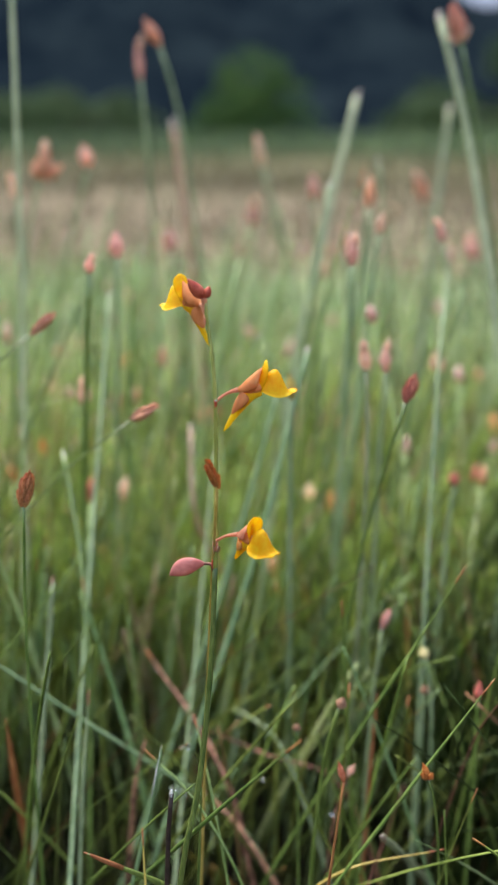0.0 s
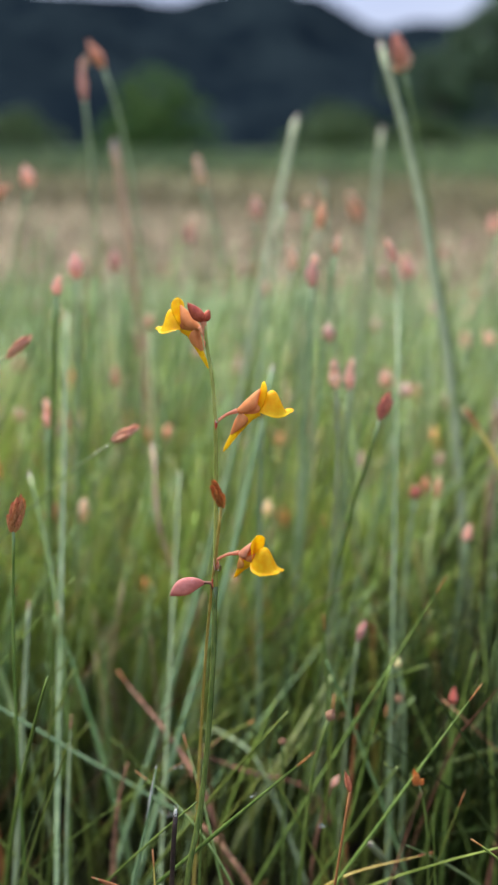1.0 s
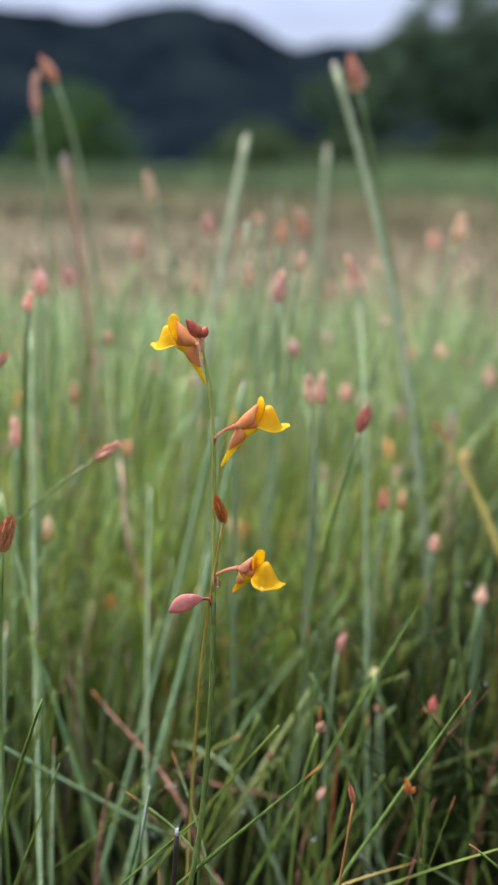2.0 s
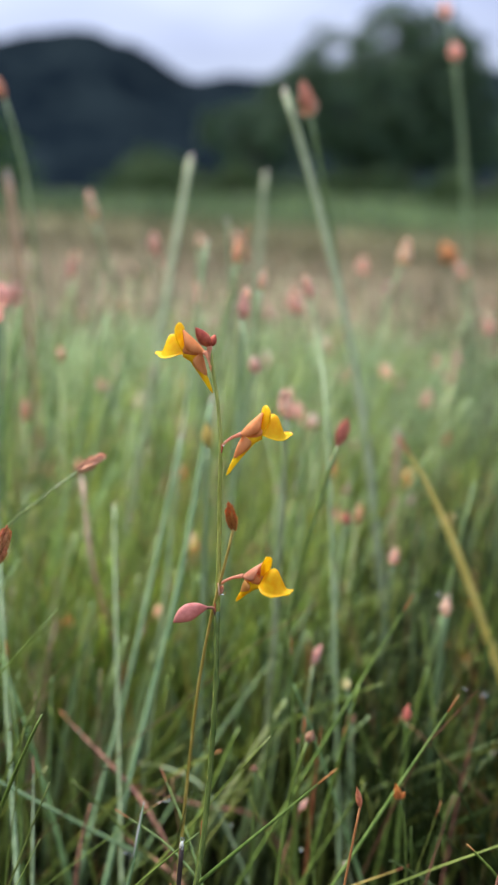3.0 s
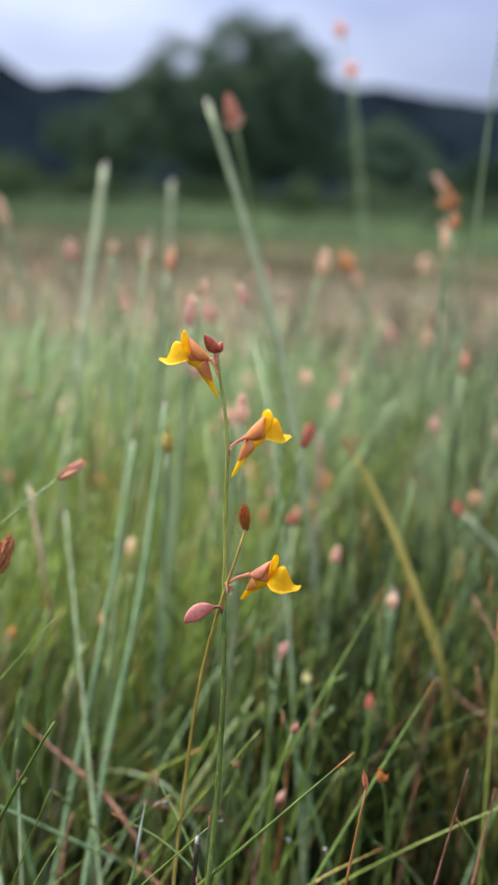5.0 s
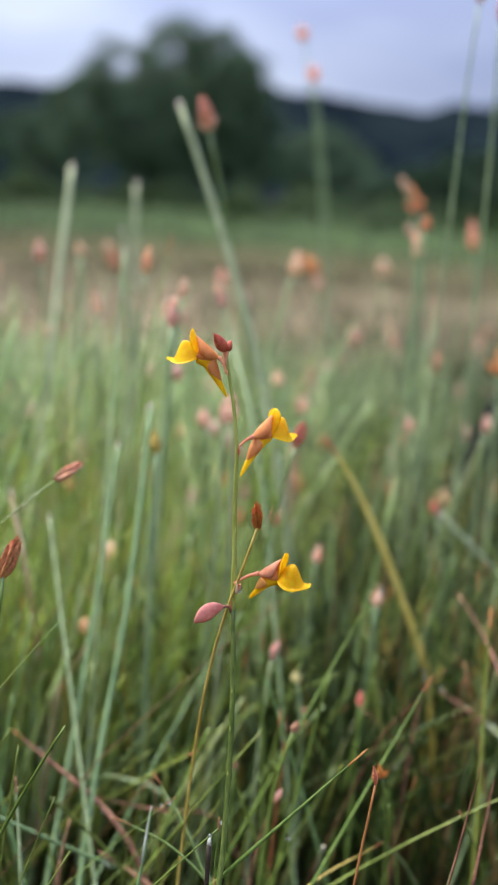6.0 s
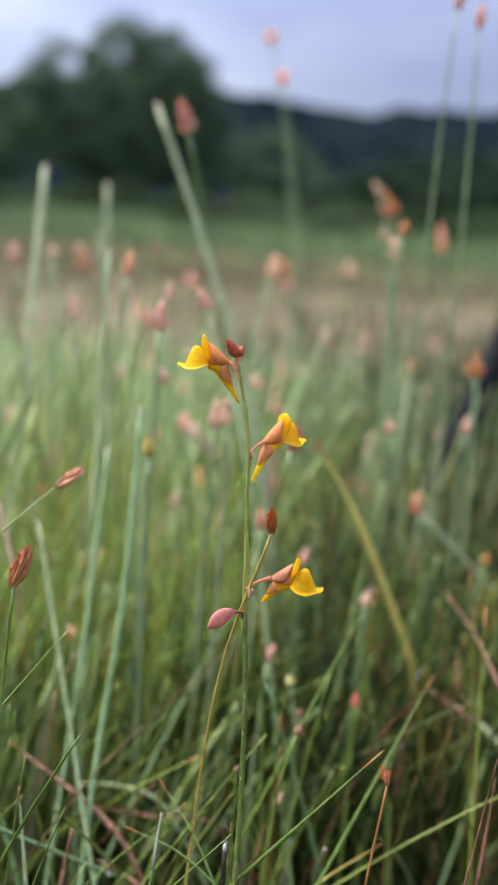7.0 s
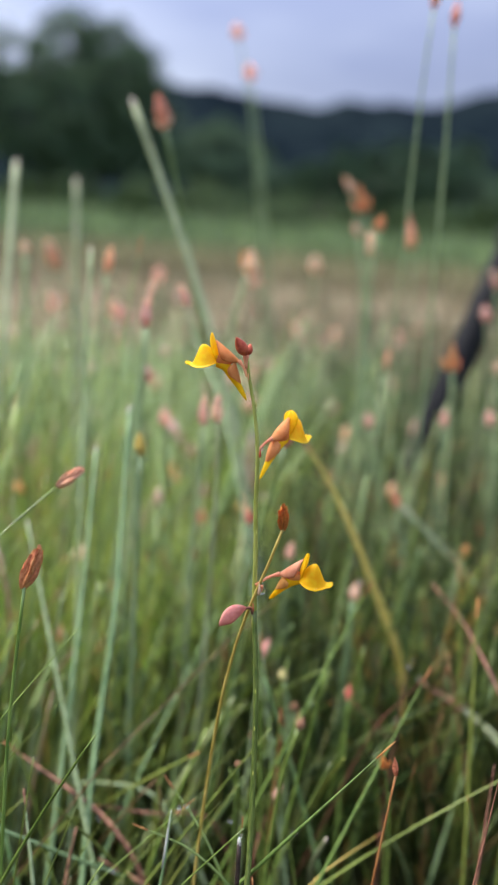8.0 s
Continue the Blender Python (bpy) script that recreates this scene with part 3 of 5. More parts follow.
def flower(plant, throat, heading, tilt, joint, lip=1.0, roll=0.0, spur_to=(-6.6, -7.4), calyx=None, drops=()):
    """One two-lipped flower. Local axes in mm: x towards the lower lip, z up, from the throat. joint: where its stalk leaves the scape."""
    c = calyx or CALYX
    m = Matrix.Translation(throat) @ Euler((radians(roll), radians(-tilt), radians(heading)), "XYZ").to_matrix().to_4x4() @ Matrix.Diagonal((0.001, 0.001, 0.001, 1))

    def half_width(u):
        return lip * (0.70 + 2.05 * math.sin(math.pi * min(1.0, u / 0.86) ** 0.8) ** 0.8 + 0.95 * max(0.0, u - 0.55) / 0.45) * (1 if u < 0.93 else math.sqrt(max(0.02, 1 - ((u - 0.93) / 0.075) ** 2)))

    def lower_lip(u, v):
        """A hood that swells behind and runs out into a flared, notched apron."""
        s = 2 * v - 1
        notch = 0.5 * math.exp(-((s - 0.1) / 0.2) ** 2) * max(0.0, u - 0.75) / 0.25
        ripple = 0.16 * math.sin(9 * s + 5 * u) * max(0.0, u - 0.4) + 0.08 * math.sin(5 * s + 1)
        skirt = 0.1 - 1.0 * math.sin(math.pi * min(1.0, 0.05 + 0.84 * u)) ** 1.2 * (0.65 + 0.35 * s * s) + ripple
        rise = math.sin(math.pi / 2 * u / 0.40) ** 0.75 if u < 0.40 else (0.5 + 0.5 * math.cos(math.pi * min(1.0, (u - 0.40) / 0.42))) ** 0.92
        across = max(0.0, 1 - abs(s / 0.86) ** 2.2) ** 1.25
        groove = 0.35 * math.exp(-(s / 0.16) ** 2) * math.sin(math.pi * min(1.0, u / 0.8)) ** 2
        return -0.1 + 6.9 * lip * u - 0.5 * s * s * max(0.0, u - 0.5) - notch + 0.45 * math.sin(math.pi * min(1.0, u / 0.8)) * across * (1 - u), half_width(u) * s, skirt + 4.35 * lip * rise * across - groove

    def upper_lip(u, v):
        s = 2 * v - 1
        hw = 0.70 + 1.15 * math.sin(math.pi * min(1, 0.04 + 0.62 * u)) ** 1.3
        hw *= 1 if u < 0.68 else math.sqrt(max(0.012, 1 - ((u - 0.68) / 0.32) ** 2))
        return -0.35 + 0.55 * u + 0.75 * u * u + 0.85 * s * s * math.sin(math.pi * (0.15 + 0.8 * u)) - 0.10 * math.cos(5 * s), hw * s, 0.2 + 5.25 * u

    def cup(line, grow, facing, wrap):
        """A pointed lobe cupped round a gently bent line: grow gives its radius, facing the side that it covers."""
        pts = smooth_line(line, 15)
        up = Vector(facing).normalized()

        def surf(u, v):
            f = u * 14
            k = min(int(f), 13)
            p = pts[k].lerp(pts[k + 1], f - k)
            r = grow(u)
            a = (2 * v - 1) * wrap * (1 - 0.45 * max(0, u - 0.5) / 0.5)
            return p + up * r * (math.cos(a) - 0.35) + Vector((0, 1, 0)) * r * 0.95 * math.sin(a)

        return surf

    upper_lobe = cup([(-4.3, 0, 0.05), (-2.9, 0, 0.65), (-1.3, 0, 1.85), (0.35, 0, 4.0)], lambda u: 0.24 + 1.15 * math.sin(math.pi * min(1, 0.02 + 0.95 * u ** 0.95)) ** 1.1, (-0.68, 0, 0.73), 2.05)
    sx, sz = spur_to
    lower_lobe = cup([(-3.9, 0, 0.20), (-3.0, 0, -0.45), (0.52 * sx - 0.5, 0, 0.30 * sz), (0.72 * sx - 0.3, 0, 0.56 * sz)], lambda u: 0.26 + 0.88 * math.sin(math.pi * min(1, 0.05 + 0.92 * u ** 0.8)) ** 1.0, (-0.74, 0, 0.55), 2.3)
    body = sweep(smooth_line([(-3.3, 0, 0.1), (-2.2, 0, 0.25), (-0.8, 0, 0.45), (0.5, 0, 0.35)], 9), [0.25, 0.5, 0.75, 0.92, 1.0, 1.02, 0.98, 0.82, 0.4], 12)
    fl = part("flower", mesh_of("flower_tube", *moved(body, m), CALYX), plant, "yellow two-lipped flower with a drooping spur")
    part("lower_lip", mesh_of("lower_lip", *moved(shell(lower_lip, 22, 20, 0.08), m), PETAL), fl, "wide glossy yellow lower lip")
    part("upper_lip", mesh_of("upper_lip", *moved(shell(upper_lip, 14, 10, 0.08), m), PETAL), fl, "upright rounded yellow petal")
    spur = sweep(smooth_line([(0.2, 0, -0.25), (-1.5, 0, -0.75), (0.48 * sx, 0, 0.34 * sz), (0.75 * sx, 0, 0.65 * sz), (sx, 0, sz)], 14), [0.75, 0.92, 0.98, 0.96, 0.91, 0.85, 0.79, 0.73, 0.67, 0.60, 0.52, 0.43, 0.32, 0.10], 12, flat=0.8)
    part("spur", mesh_of("spur", *moved(spur, m), PETAL), fl, "tapering yellow spur")
    part("calyx_lobe", mesh_of("calyx_lobe", *moved(shell(upper_lobe, 20, 16, 0.06), m), c), fl, "apricot calyx lobe cupping the flower")
    part("calyx_lobe", mesh_of("calyx_lobe", *moved(shell(lower_lobe, 16, 14, 0.06), m), CALYX if calyx is None else CALYX_PALE), fl)
    for u, v, r in drops:
        dew(m @ (Vector(lower_lip(u, v)) + Vector((0, -0.15 if v < 0.5 else 0.15, 0.1))), r)
    neck = m @ Vector((-4.1, 0, 0.25))
    j = Vector(joint)
    mid = j.lerp(neck, 0.5) + Vector((0, 0, 0.0004))
    stalk = smooth_line([j, mid, neck], 9)
    part("flower_stalk", mesh_of("flower_stalk", *sweep(stalk, [0.00032, 0.0003, 0.00028, 0.00027, 0.00028, 0.0003, 0.00033, 0.00040, 0.00050], 8), CALYX_PINK), fl, "thin rosy flower stalk")
    return fl, m


def bract(plant, at, way, size, mat=None):
    d = Vector(way).normalized()
    _, u, v = frame_of(d)

    def surf(a, b):
        s = 2 * b - 1
        hw = size * 0.34 * math.sin(math.pi * min(1, 0.2 + 0.8 * a)) + size * 0.04
        return Vector(at) + d * size * a + u * hw * s + v * (0.3 * size * a * a + hw * (1 - s * s) * 0.4)

    part("bract", mesh_of("bract", *shell(surf, 6, 4, size * 0.05), mat or BRACT), plant, "papery bract at a node")


def flowering_plant():
    plant = thing("bladderwort_plant", (-0.0150, -0.029, -0.045), "slender wild plant with three yellow flowers and a rosy pod", "wildflower")
    low = [(-0.0150, -0.0290, -0.047), (-0.0095, -0.0200, 0.0), (-0.0052, -0.0122, 0.035), (-0.0030, -0.0091, 0.045), (-0.0012, -0.0058, 0.060), (-0.0001, -0.0028, 0.075), (0.0004, 0.0003, 0.0885)]
    high = [(-0.0001, -0.0028, 0.075), (0.0004, 0.0003, 0.0885), (0.0006, 0.0016, 0.0990), (0.0006, 0.0030, 0.1100), (0.0005, 0.0036, 0.1195), (0.0000, 0.0049, 0.1270), (-0.0010, 0.0064, 0.1340), (-0.0013, 0.0068, 0.1368)]
    rng = random.Random(4)
    part("scape", mesh_of("scape", *sweep(smooth_line(low, 60), [0.00062 - 0.0000020 * i for i in range(60)], 10, wobble=0.05, rng=rng), SCAPE), plant, "ridged olive green stem")
    hi = smooth_line(high, 60)[9:]
    part("scape", mesh_of("scape", *sweep(hi, [0.00051 - 0.0000042 * i for i in range(len(hi))], 10, wobble=0.05, rng=rng), SCAPE_TOP), plant, "thin ochre upper stem")
    flower(plant, (-0.0050, 0.0112, 0.1356), 137, -4, (-0.0011, 0.0066, 0.1334), 0.92, spur_to=(-5.6, -7.2), drops=((0.12, 0.9, 0.0003),))
    flower(plant, (0.0085, 0.0055, 0.1212), 11, 0, (0.0005, 0.0036, 0.1195), 1.0, drops=((0.93, 0.35, 0.0003), (0.99, 0.2, 0.0002)))
    flower(plant, (0.0073, -0.0044, 0.0957), -51, 0, (0.0003, 0.0004, 0.0937), 0.95, 6, (-5.9, -5.6), calyx=CALYX_PINK, drops=((0.55, 0.06, 0.0005), (0.97, 0.4, 0.00028), (0.92, 0.8, 0.00025)))
    # bud at the top
    b0, b1 = Vector((-0.0013, 0.0070, 0.1372)), Vector((-0.0043, 0.0066, 0.1408))
    m = Matrix.Translation(b0) @ (b1 - b0).to_track_quat("X", "Z").to_matrix().to_4x4()
    bud = part("bud", mesh_of("bud", *moved(ovoid(0.0048, 0.0023, 0.05, 0.42), m), BUD), plant, "closed dark red flower bud")
    b2 = Vector((-0.0007, 0.0071, 0.1390))
    m2 = Matrix.Translation(b0) @ (b2 - b0).to_track_quat("X", "Z").to_matrix().to_4x4()
    part("bud", mesh_of("bud", *moved(ovoid(0.0025, 0.0015, 0.1, 0.45), m2), BUD), plant, "tiny dark red bud")
    part("bud_stalk", mesh_of("bud_stalk", *sweep(smooth_line([(-0.0012, 0.0067, 0.1350), (-0.0014, 0.0069, 0.1362), b0 + Vector((-0.0002, 0, 0.0003))], 6), [0.0004, 0.00042, 0.00045, 0.0005, 0.00055, 0.0006], 8), CALYX_PINK), bud)
    # fruiting pod
    neck, tip = Vector((-0.0011, 0.0005, 0.0892)), Vector((-0.0080, -0.0002, 0.0871))
    m = Matrix.Translation(neck) @ (tip - neck).to_track_quat("X", "Z").to_matrix().to_4x4() @ Matrix.Diagonal((1.0, 0.5, 0.95, 1))
    pod = part("seed_pod", mesh_of("seed_pod", *moved(ovoid(0.0073, 0.0037, 0.05, 0.58, bend=0.0008), m), POD), plant, "flattened rosy pink pod")
    part("pod_stalk", mesh_of("pod_stalk", *sweep(smooth_line([(0.0002, 0.0003, 0.0880), (-0.0004, 0.0004, 0.0891), neck + Vector((-0.0006, 0, 0))], 8), [0.0005, 0.00042, 0.00036, 0.00032, 0.0003, 0.00029, 0.00028, 0.00028], 8), DEAD_DARK), pod)
    bract(plant, (0.0003, 0.0002, 0.0885), (-0.1, -0.2, 1), 0.0016, BUD)
    bract(plant, (0.0005, -0.0004, 0.0922), (0.1, -0.35, 1), 0.0026, TAN_LEAF)
    bract(plant, (0.0006, -0.0001, 0.0926), (0.5, -0.5, 0.8), 0.0018, CALYX_PINK)
    bract(plant, (0.0006, 0.0030, 0.1186), (0.1, -0.4, 1), 0.0016, BUD)
    bract(plant, (-0.0011, 0.0062, 0.1330), (-0.1, -0.5, 1), 0.0013, CALYX_PINK)
    for z, q in ((0.073, (-0.0007, -0.0037)), (0.066, (-0.0013, -0.0051)), (0.0575, (-0.0020, -0.0068)), (0.1035, (0.0005, 0.0018)), (0.128, (-0.0001, 0.0046))):
        bract(plant, (q[0], q[1], z), (0.25, -0.1, 1), 0.0009, SCAPE_TOP)


flowering_plant()


dew((0.0009, -0.0012, 0.0930), 0.00058, 1.15)
dew((-0.0058, 0.0105, 0.1366), 0.00036)
dew((0.0007, 0.0026, 0.1202), 0.00036)
dew((-0.0040, -0.0005, 0.0905), 0.00022)


# ---- sedges ----
def head_radius(f, width):
    g = min(1.0, f) ** 0.92
    return max(0.10, math.sin(math.pi * (0.04 + 0.93 * g)) ** 1.15 * (1.05 - 0.1 * g)) * width * 0.5


def spikelet_mesh(name, seed, mat, width=0.36, relief=0.26):
    """A head along +z, one unit long, with overlapping scales standing out in its skin."""
    rng = random.Random(seed)
    rings, sides = 22, 14
    verts, faces = [], []
    for i in range(rings + 1):
        f = i / rings
        for k in range(sides):
            a = math.tau * k / sides
            row = f * 6.5 + (0.5 if int(k * 5 / sides) % 2 else 0.0)
            step = row - math.floor(row)
            r = head_radius(f, width) * (0.84 + relief * step ** 1.6 + rng.uniform(-0.05, 0.05))
            if i == rings:
                r *= 0.5
            verts.append((r * math.cos(a), r * math.sin(a), f + (rng.uniform(-0.02, 0.06) if i > rings - 3 else rng.uniform(-0.008, 0.008))))
    for i in range(rings):
        for k in range(sides):
            j = (k + 1) % sides
            faces.append((i * sides + k, i * sides + j, (i + 1) * sides + j, (i + 1) * sides + k))
    faces.append(tuple(reversed(range(sides))))
    faces.append(tuple(rings * sides + k for k in range(sides)))
    return mesh_of(name, verts, faces, mat, smooth=False)


def scale_mesh(seed, mat):
    """One pointed, keeled scale along +z, bulging to +x, one unit long."""
    rng = random.Random(seed)

    def surf(u, v):
        s = 2 * v - 1
        hw = 0.34 * math.sin(math.pi * min(1, 0.12 + 0.86 * u)) ** 0.8 * (1 - 0.4 * u) + 0.01
        return 0.08 * math.sin(math.pi * u) + 0.08 * (1 - s * s) - 0.10 * s * s + 0.05 * u * u + rng.uniform(-0.012, 0.012), hw * s, u

    return mesh_of("scale", *shell(surf, 5, 4, 0.03), mat, smooth=False)


SCALES = {}


def scaly(head, m, tone, k, length, width, loose=0.24):
    """Lays loose scales, each a piece of its own, round a head that is seen from close by."""
    if tone not in SCALES:
        SCALES[tone] = [scale_mesh(60 + q, TONES[tone]) for q in range(3)]
    rng = random.Random(300 + k)
    place, turn = m.to_translation(), m.to_quaternion().to_matrix().to_4x4()
    for q in range(22):
        f = 0.02 + 0.64 * q / 22
        a = q * 2.39996 + rng.uniform(-0.3, 0.3)
        r = head_radius(f, 1.0) * width * 0.00092
        size = length * 0.001 * rng.uniform(0.34, 0.46) * (1 - 0.30 * f)
        splay = math.atan2((head_radius(f + 0.36, 1.0) - head_radius(f, 1.0)) * width * 1.05, 0.36 * length)
        at = Matrix.Translation(place) @ turn @ Matrix.Rotation(a, 4, "Z") @ Matrix.Translation((r, 0, f * length * 0.001)) @ Matrix.Rotation(splay + rng.uniform(-0.04, loose) * (1 - 0.9 * f), 4, "Y") @ Matrix.Diagonal((size, size * min(1.0, 1.9 * width / length), size, 1))
        part("scale", SCALES[tone][q % 3], head, at=at)
    for q in range(7):
        a = q * 2.4 + rng.uniform(-0.4, 0.4)
        size = length * 0.001 * rng.uniform(0.14, 0.21)
        at = Matrix.Translation(place) @ turn @ Matrix.Rotation(a, 4, "Z") @ Matrix.Translation((width * 0.00011, 0, length * 0.00082)) @ Matrix.Rotation(rng.uniform(-0.1, 0.2), 4, "Y") @ Matrix.Diagonal((size * 0.6, size * 0.22, size, 1))
        part("bristle", SCALES[tone][q % 3], head, at=at)


HEADS = {tone: [spikelet_mesh("spikelet", 10 + k, mat) for k in range(3)] for tone, mat in TONES.items()}
SEDGE_LABELS = {
    "umber": "green stem with a small dark brown bead-like head", "brown": "green sedge stalk with a brown scaly head", "red": "green sedge stalk with a reddish brown head", "orange": "sedge stalk with an orange scaly head",
    "pink": "sedge stalk with a pale pink head", "pale": "sedge stalk with a creamy pink head", "blush": "tall sedge stalk with a glowing pale pink head", "salmon": "tall green sedge with a salmon pink head", "amber": "thin sedge with an amber seed head", "cream": "short sedge with a small cream head", "yellow": "sedge stalk with an ochre yellow head",
}
SEDGES = [0]


def sedge(head, top, mid, base, length, width, tone, radius=0.0006, culm=None, label="", near=False, side=()):
    """A sedge from its base on the ground through mid to top, where the head begins; head is the head's middle; length and width in mm."""
    SEDGES[0] += 1
    k = SEDGES[0]
    b = Vector((base[0], base[1], ground_z(*base) - 0.002))
    ob = thing("sedge", b, label or SEDGE_LABELS[tone], "sedge", "sedges in the meadow")
    way = (Vector(head) - Vector(top)).normalized()
    foot = Vector(head) - way * length * 0.0005
    line = smooth_line([b, mid, top, foot + way * length * 0.0001] if (Vector(top) - foot).length > 0.0025 else [b, mid, foot + way * length * 0.0001], 22)
    rng = random.Random(k)
    part("culm", mesh_of("culm", *sweep(line, [radius * (1.15 - 0.018 * i) for i in range(22)], 7, wobble=0.06, rng=rng), culm or (CULM if k % 3 else CULM_GREY)), ob)
    m = Matrix.Translation(foot) @ way.to_track_quat("Z", "X").to_matrix().to_4x4() @ Matrix.Rotation(k * 1.7, 4, "Z") @ Matrix.Diagonal((width * 0.001 / 0.36, width * 0.001 / 0.36, length * 0.001, 1))
    head_ob = part("spikelet", HEADS[tone][k % 3], ob, at=m)
    if not near and k % 2 == 0 and tone in ("pink", "orange", "pale"):
        part("tuft", HEADS["pale"][k % 3], ob, "pale bristly tuft", at=m @ Matrix.Translation((0.02, 0.0, 0.66)) @ Matrix.Rotation(0.25, 4, "Y") @ Matrix.Diagonal((0.72, 0.72, 0.52, 1)))
    for turn in side:
        tilt = m @ Matrix.Rotation(turn, 4, "Z") @ Matrix.Rotation(0.45 + 0.08 * turn, 4, "Y") @ Matrix.Diagonal((0.8, 0.8, 0.52 + 0.05 * turn, 1))
        part("spikelet", HEADS[tone][(k + 1) % 3], ob, at=tilt)
    if near:
        scaly(head_ob, m, tone, k, length, width, 0.30 if tone == "amber" else 0.20)
    if length > 10 and near:
        SCALES.setdefault("pale", [scale_mesh(70 + q, TONES["pale"]) for q in range(3)])
        for q in range(4):
            size = length * 0.001 * (0.38 - 0.03 * q)
            at = Matrix.Translation(foot) @ way.to_track_quat("Z", "X").to_matrix().to_4x4() @ Matrix.Rotation(1.7 * q, 4, "Z") @ Matrix.Translation((width * 0.0003, 0, 0.0002)) @ Matrix.Rotation(0.55 + 0.1 * q, 4, "Y") @ Matrix.Diagonal((size, size * 0.7, size, 1))
            part("bract", SCALES["pale"][q % 3], head_ob, at=at)
    return ob


sedge((0.0744, 0.1783, 0.2000), (0.0763, 0.1776, 0.1926), (0.0815, 0.1758, 0.1727), (0.1298, 0.1583), 12.5, 3.7, 'salmon', 0.0008, CULM, near=True)
sedge((0.0661, 0.1402, 0.1362), (0.0683, 0.1395, 0.1272), (0.0600, 0.1005, 0.0994), (0.0470, 0.0250), 7.4, 3.2, 'pink', 0.0006, CULM_PALE)
sedge((0.0431, 0.0482, 0.1102), (0.0418, 0.0482, 0.1058), (0.0337, 0.0482, 0.0693), (0.0234, 0.0482), 7.4, 2.4, 'red', 0.0005, CULM, near=True)
sedge((0.1911, 0.3082, 0.2623), (0.1925, 0.3073, 0.2576), (0.2017, 0.3010, 0.2066), (0.2294, 0.2819), 9.0, 7.0, 'blush', 0.0005, CULM_PALE)
sedge((0.1912, 0.2938, 0.2408), (0.1922, 0.2932, 0.2365), (0.2006, 0.2874, 0.1857), (0.2252, 0.2705), 9.0, 7.0, 'blush', 0.0006, CULM_PALE)
sedge((0.1865, 0.2001, 0.1832), (0.1878, 0.1991, 0.1798), (0.1928, 0.1956, 0.1588), (0.2164, 0.1783), 7.7, 4.0, 'pale', 0.0008, CULM_PALE)
sedge((0.1769, 0.1802, 0.1776), (0.1791, 0.1785, 0.1710), (0.1822, 0.1763, 0.1470), (0.1898, 0.1708), 12.8, 3.5, 'brown', 0.0008, CULM_PALE, side=(0.5, 3.4))
sedge((0.1463, 0.1340, 0.1666), (0.1457, 0.1345, 0.1626), (0.1450, 0.1350, 0.1445), (0.1476, 0.1331), 6.3, 4.2, 'brown', 0.0008, CULM_PALE, side=(0.5, 3.4))
sedge((0.1805, 0.1862, 0.1642), (0.1820, 0.1851, 0.1588), (0.1847, 0.1831, 0.1366), (0.1963, 0.1747), 7.0, 3.5, 'pale', 0.0008, CULM_PALE)
sedge((0.1486, 0.1400, 0.1575), (0.1493, 0.1394, 0.1530), (0.1494, 0.1394, 0.1311), (0.1591, 0.1323), 9.0, 4.7, 'pale', 0.0008, CULM_PALE)
sedge((0.1468, 0.1081, 0.2369), (0.1466, 0.1082, 0.2319), (0.1482, 0.1071, 0.1960), (0.1533, 0.1034), 9.2, 3.2, 'salmon', 0.0006, CULM_PALE)
sedge((0.1411, 0.1128, 0.2420), (0.1408, 0.1130, 0.2386), (0.1401, 0.1135, 0.2084), (0.1404, 0.1134), 8.4, 3.2, 'salmon', 0.0005, CULM_PALE)
sedge((0.1500, 0.0932, 0.0992), (0.1501, 0.0932, 0.0946), (0.1500, 0.0932, 0.0700), (0.1547, 0.0899), 7.2, 3.3, 'pink', 0.0008, CULM_PALE)
sedge((0.1950, 0.2870, 0.1431), (0.1977, 0.2860, 0.1378), (0.2082, 0.2822, 0.1027), (0.2348, 0.2726), 12.5, 8.4, 'brown', 0.0008, CULM_PALE, side=(0.5, 3.4))
sedge((0.2214, 0.3176, 0.1324), (0.2244, 0.3165, 0.1270), (0.2353, 0.3126, 0.0856), (0.2508, 0.3070), 11.4, 7.6, 'pink', 0.0008, CULM_PALE)
sedge((0.0108, 0.2736, 0.1566), (0.0121, 0.2731, 0.1495), (0.0191, 0.2705, 0.1276), (0.0609, 0.2554), 13.0, 5.0, 'pale', 0.0011, CULM_PALE)
sedge((0.0324, 0.2401, 0.1442), (0.0329, 0.2399, 0.1377), (0.0346, 0.2393, 0.1164), (0.0424, 0.2365), 10.5, 5.3, 'pink', 0.0008, CULM_PALE)
sedge((0.1168, 0.1752, 0.1469), (0.1157, 0.1756, 0.1421), (0.1119, 0.1770, 0.1255), (0.0951, 0.1830), 8.9, 6.0, 'pale', 0.0008, CULM_PALE)
sedge((-0.0381, 0.0181, 0.0969), (-0.0393, 0.0190, 0.0927), (-0.0411, 0.0203, 0.0591), (-0.0419, 0.0209), 9.0, 2.15, 'brown', 0.0004, CULM, near=True)
sedge((-0.0417, 0.0585, 0.1227), (-0.0467, 0.0585, 0.1184), (-0.0524, 0.0585, 0.1136), (-0.1873, 0.0585), 8.0, 1.8, 'orange', 0.00034, CULM, near=True)
sedge((-0.0174, 0.0478, 0.1043), (-0.0214, 0.0478, 0.1020), (-0.0385, 0.0478, 0.0878), (-0.1459, 0.0478), 7.6, 1.7, 'orange', 0.0003, CULM, near=True)
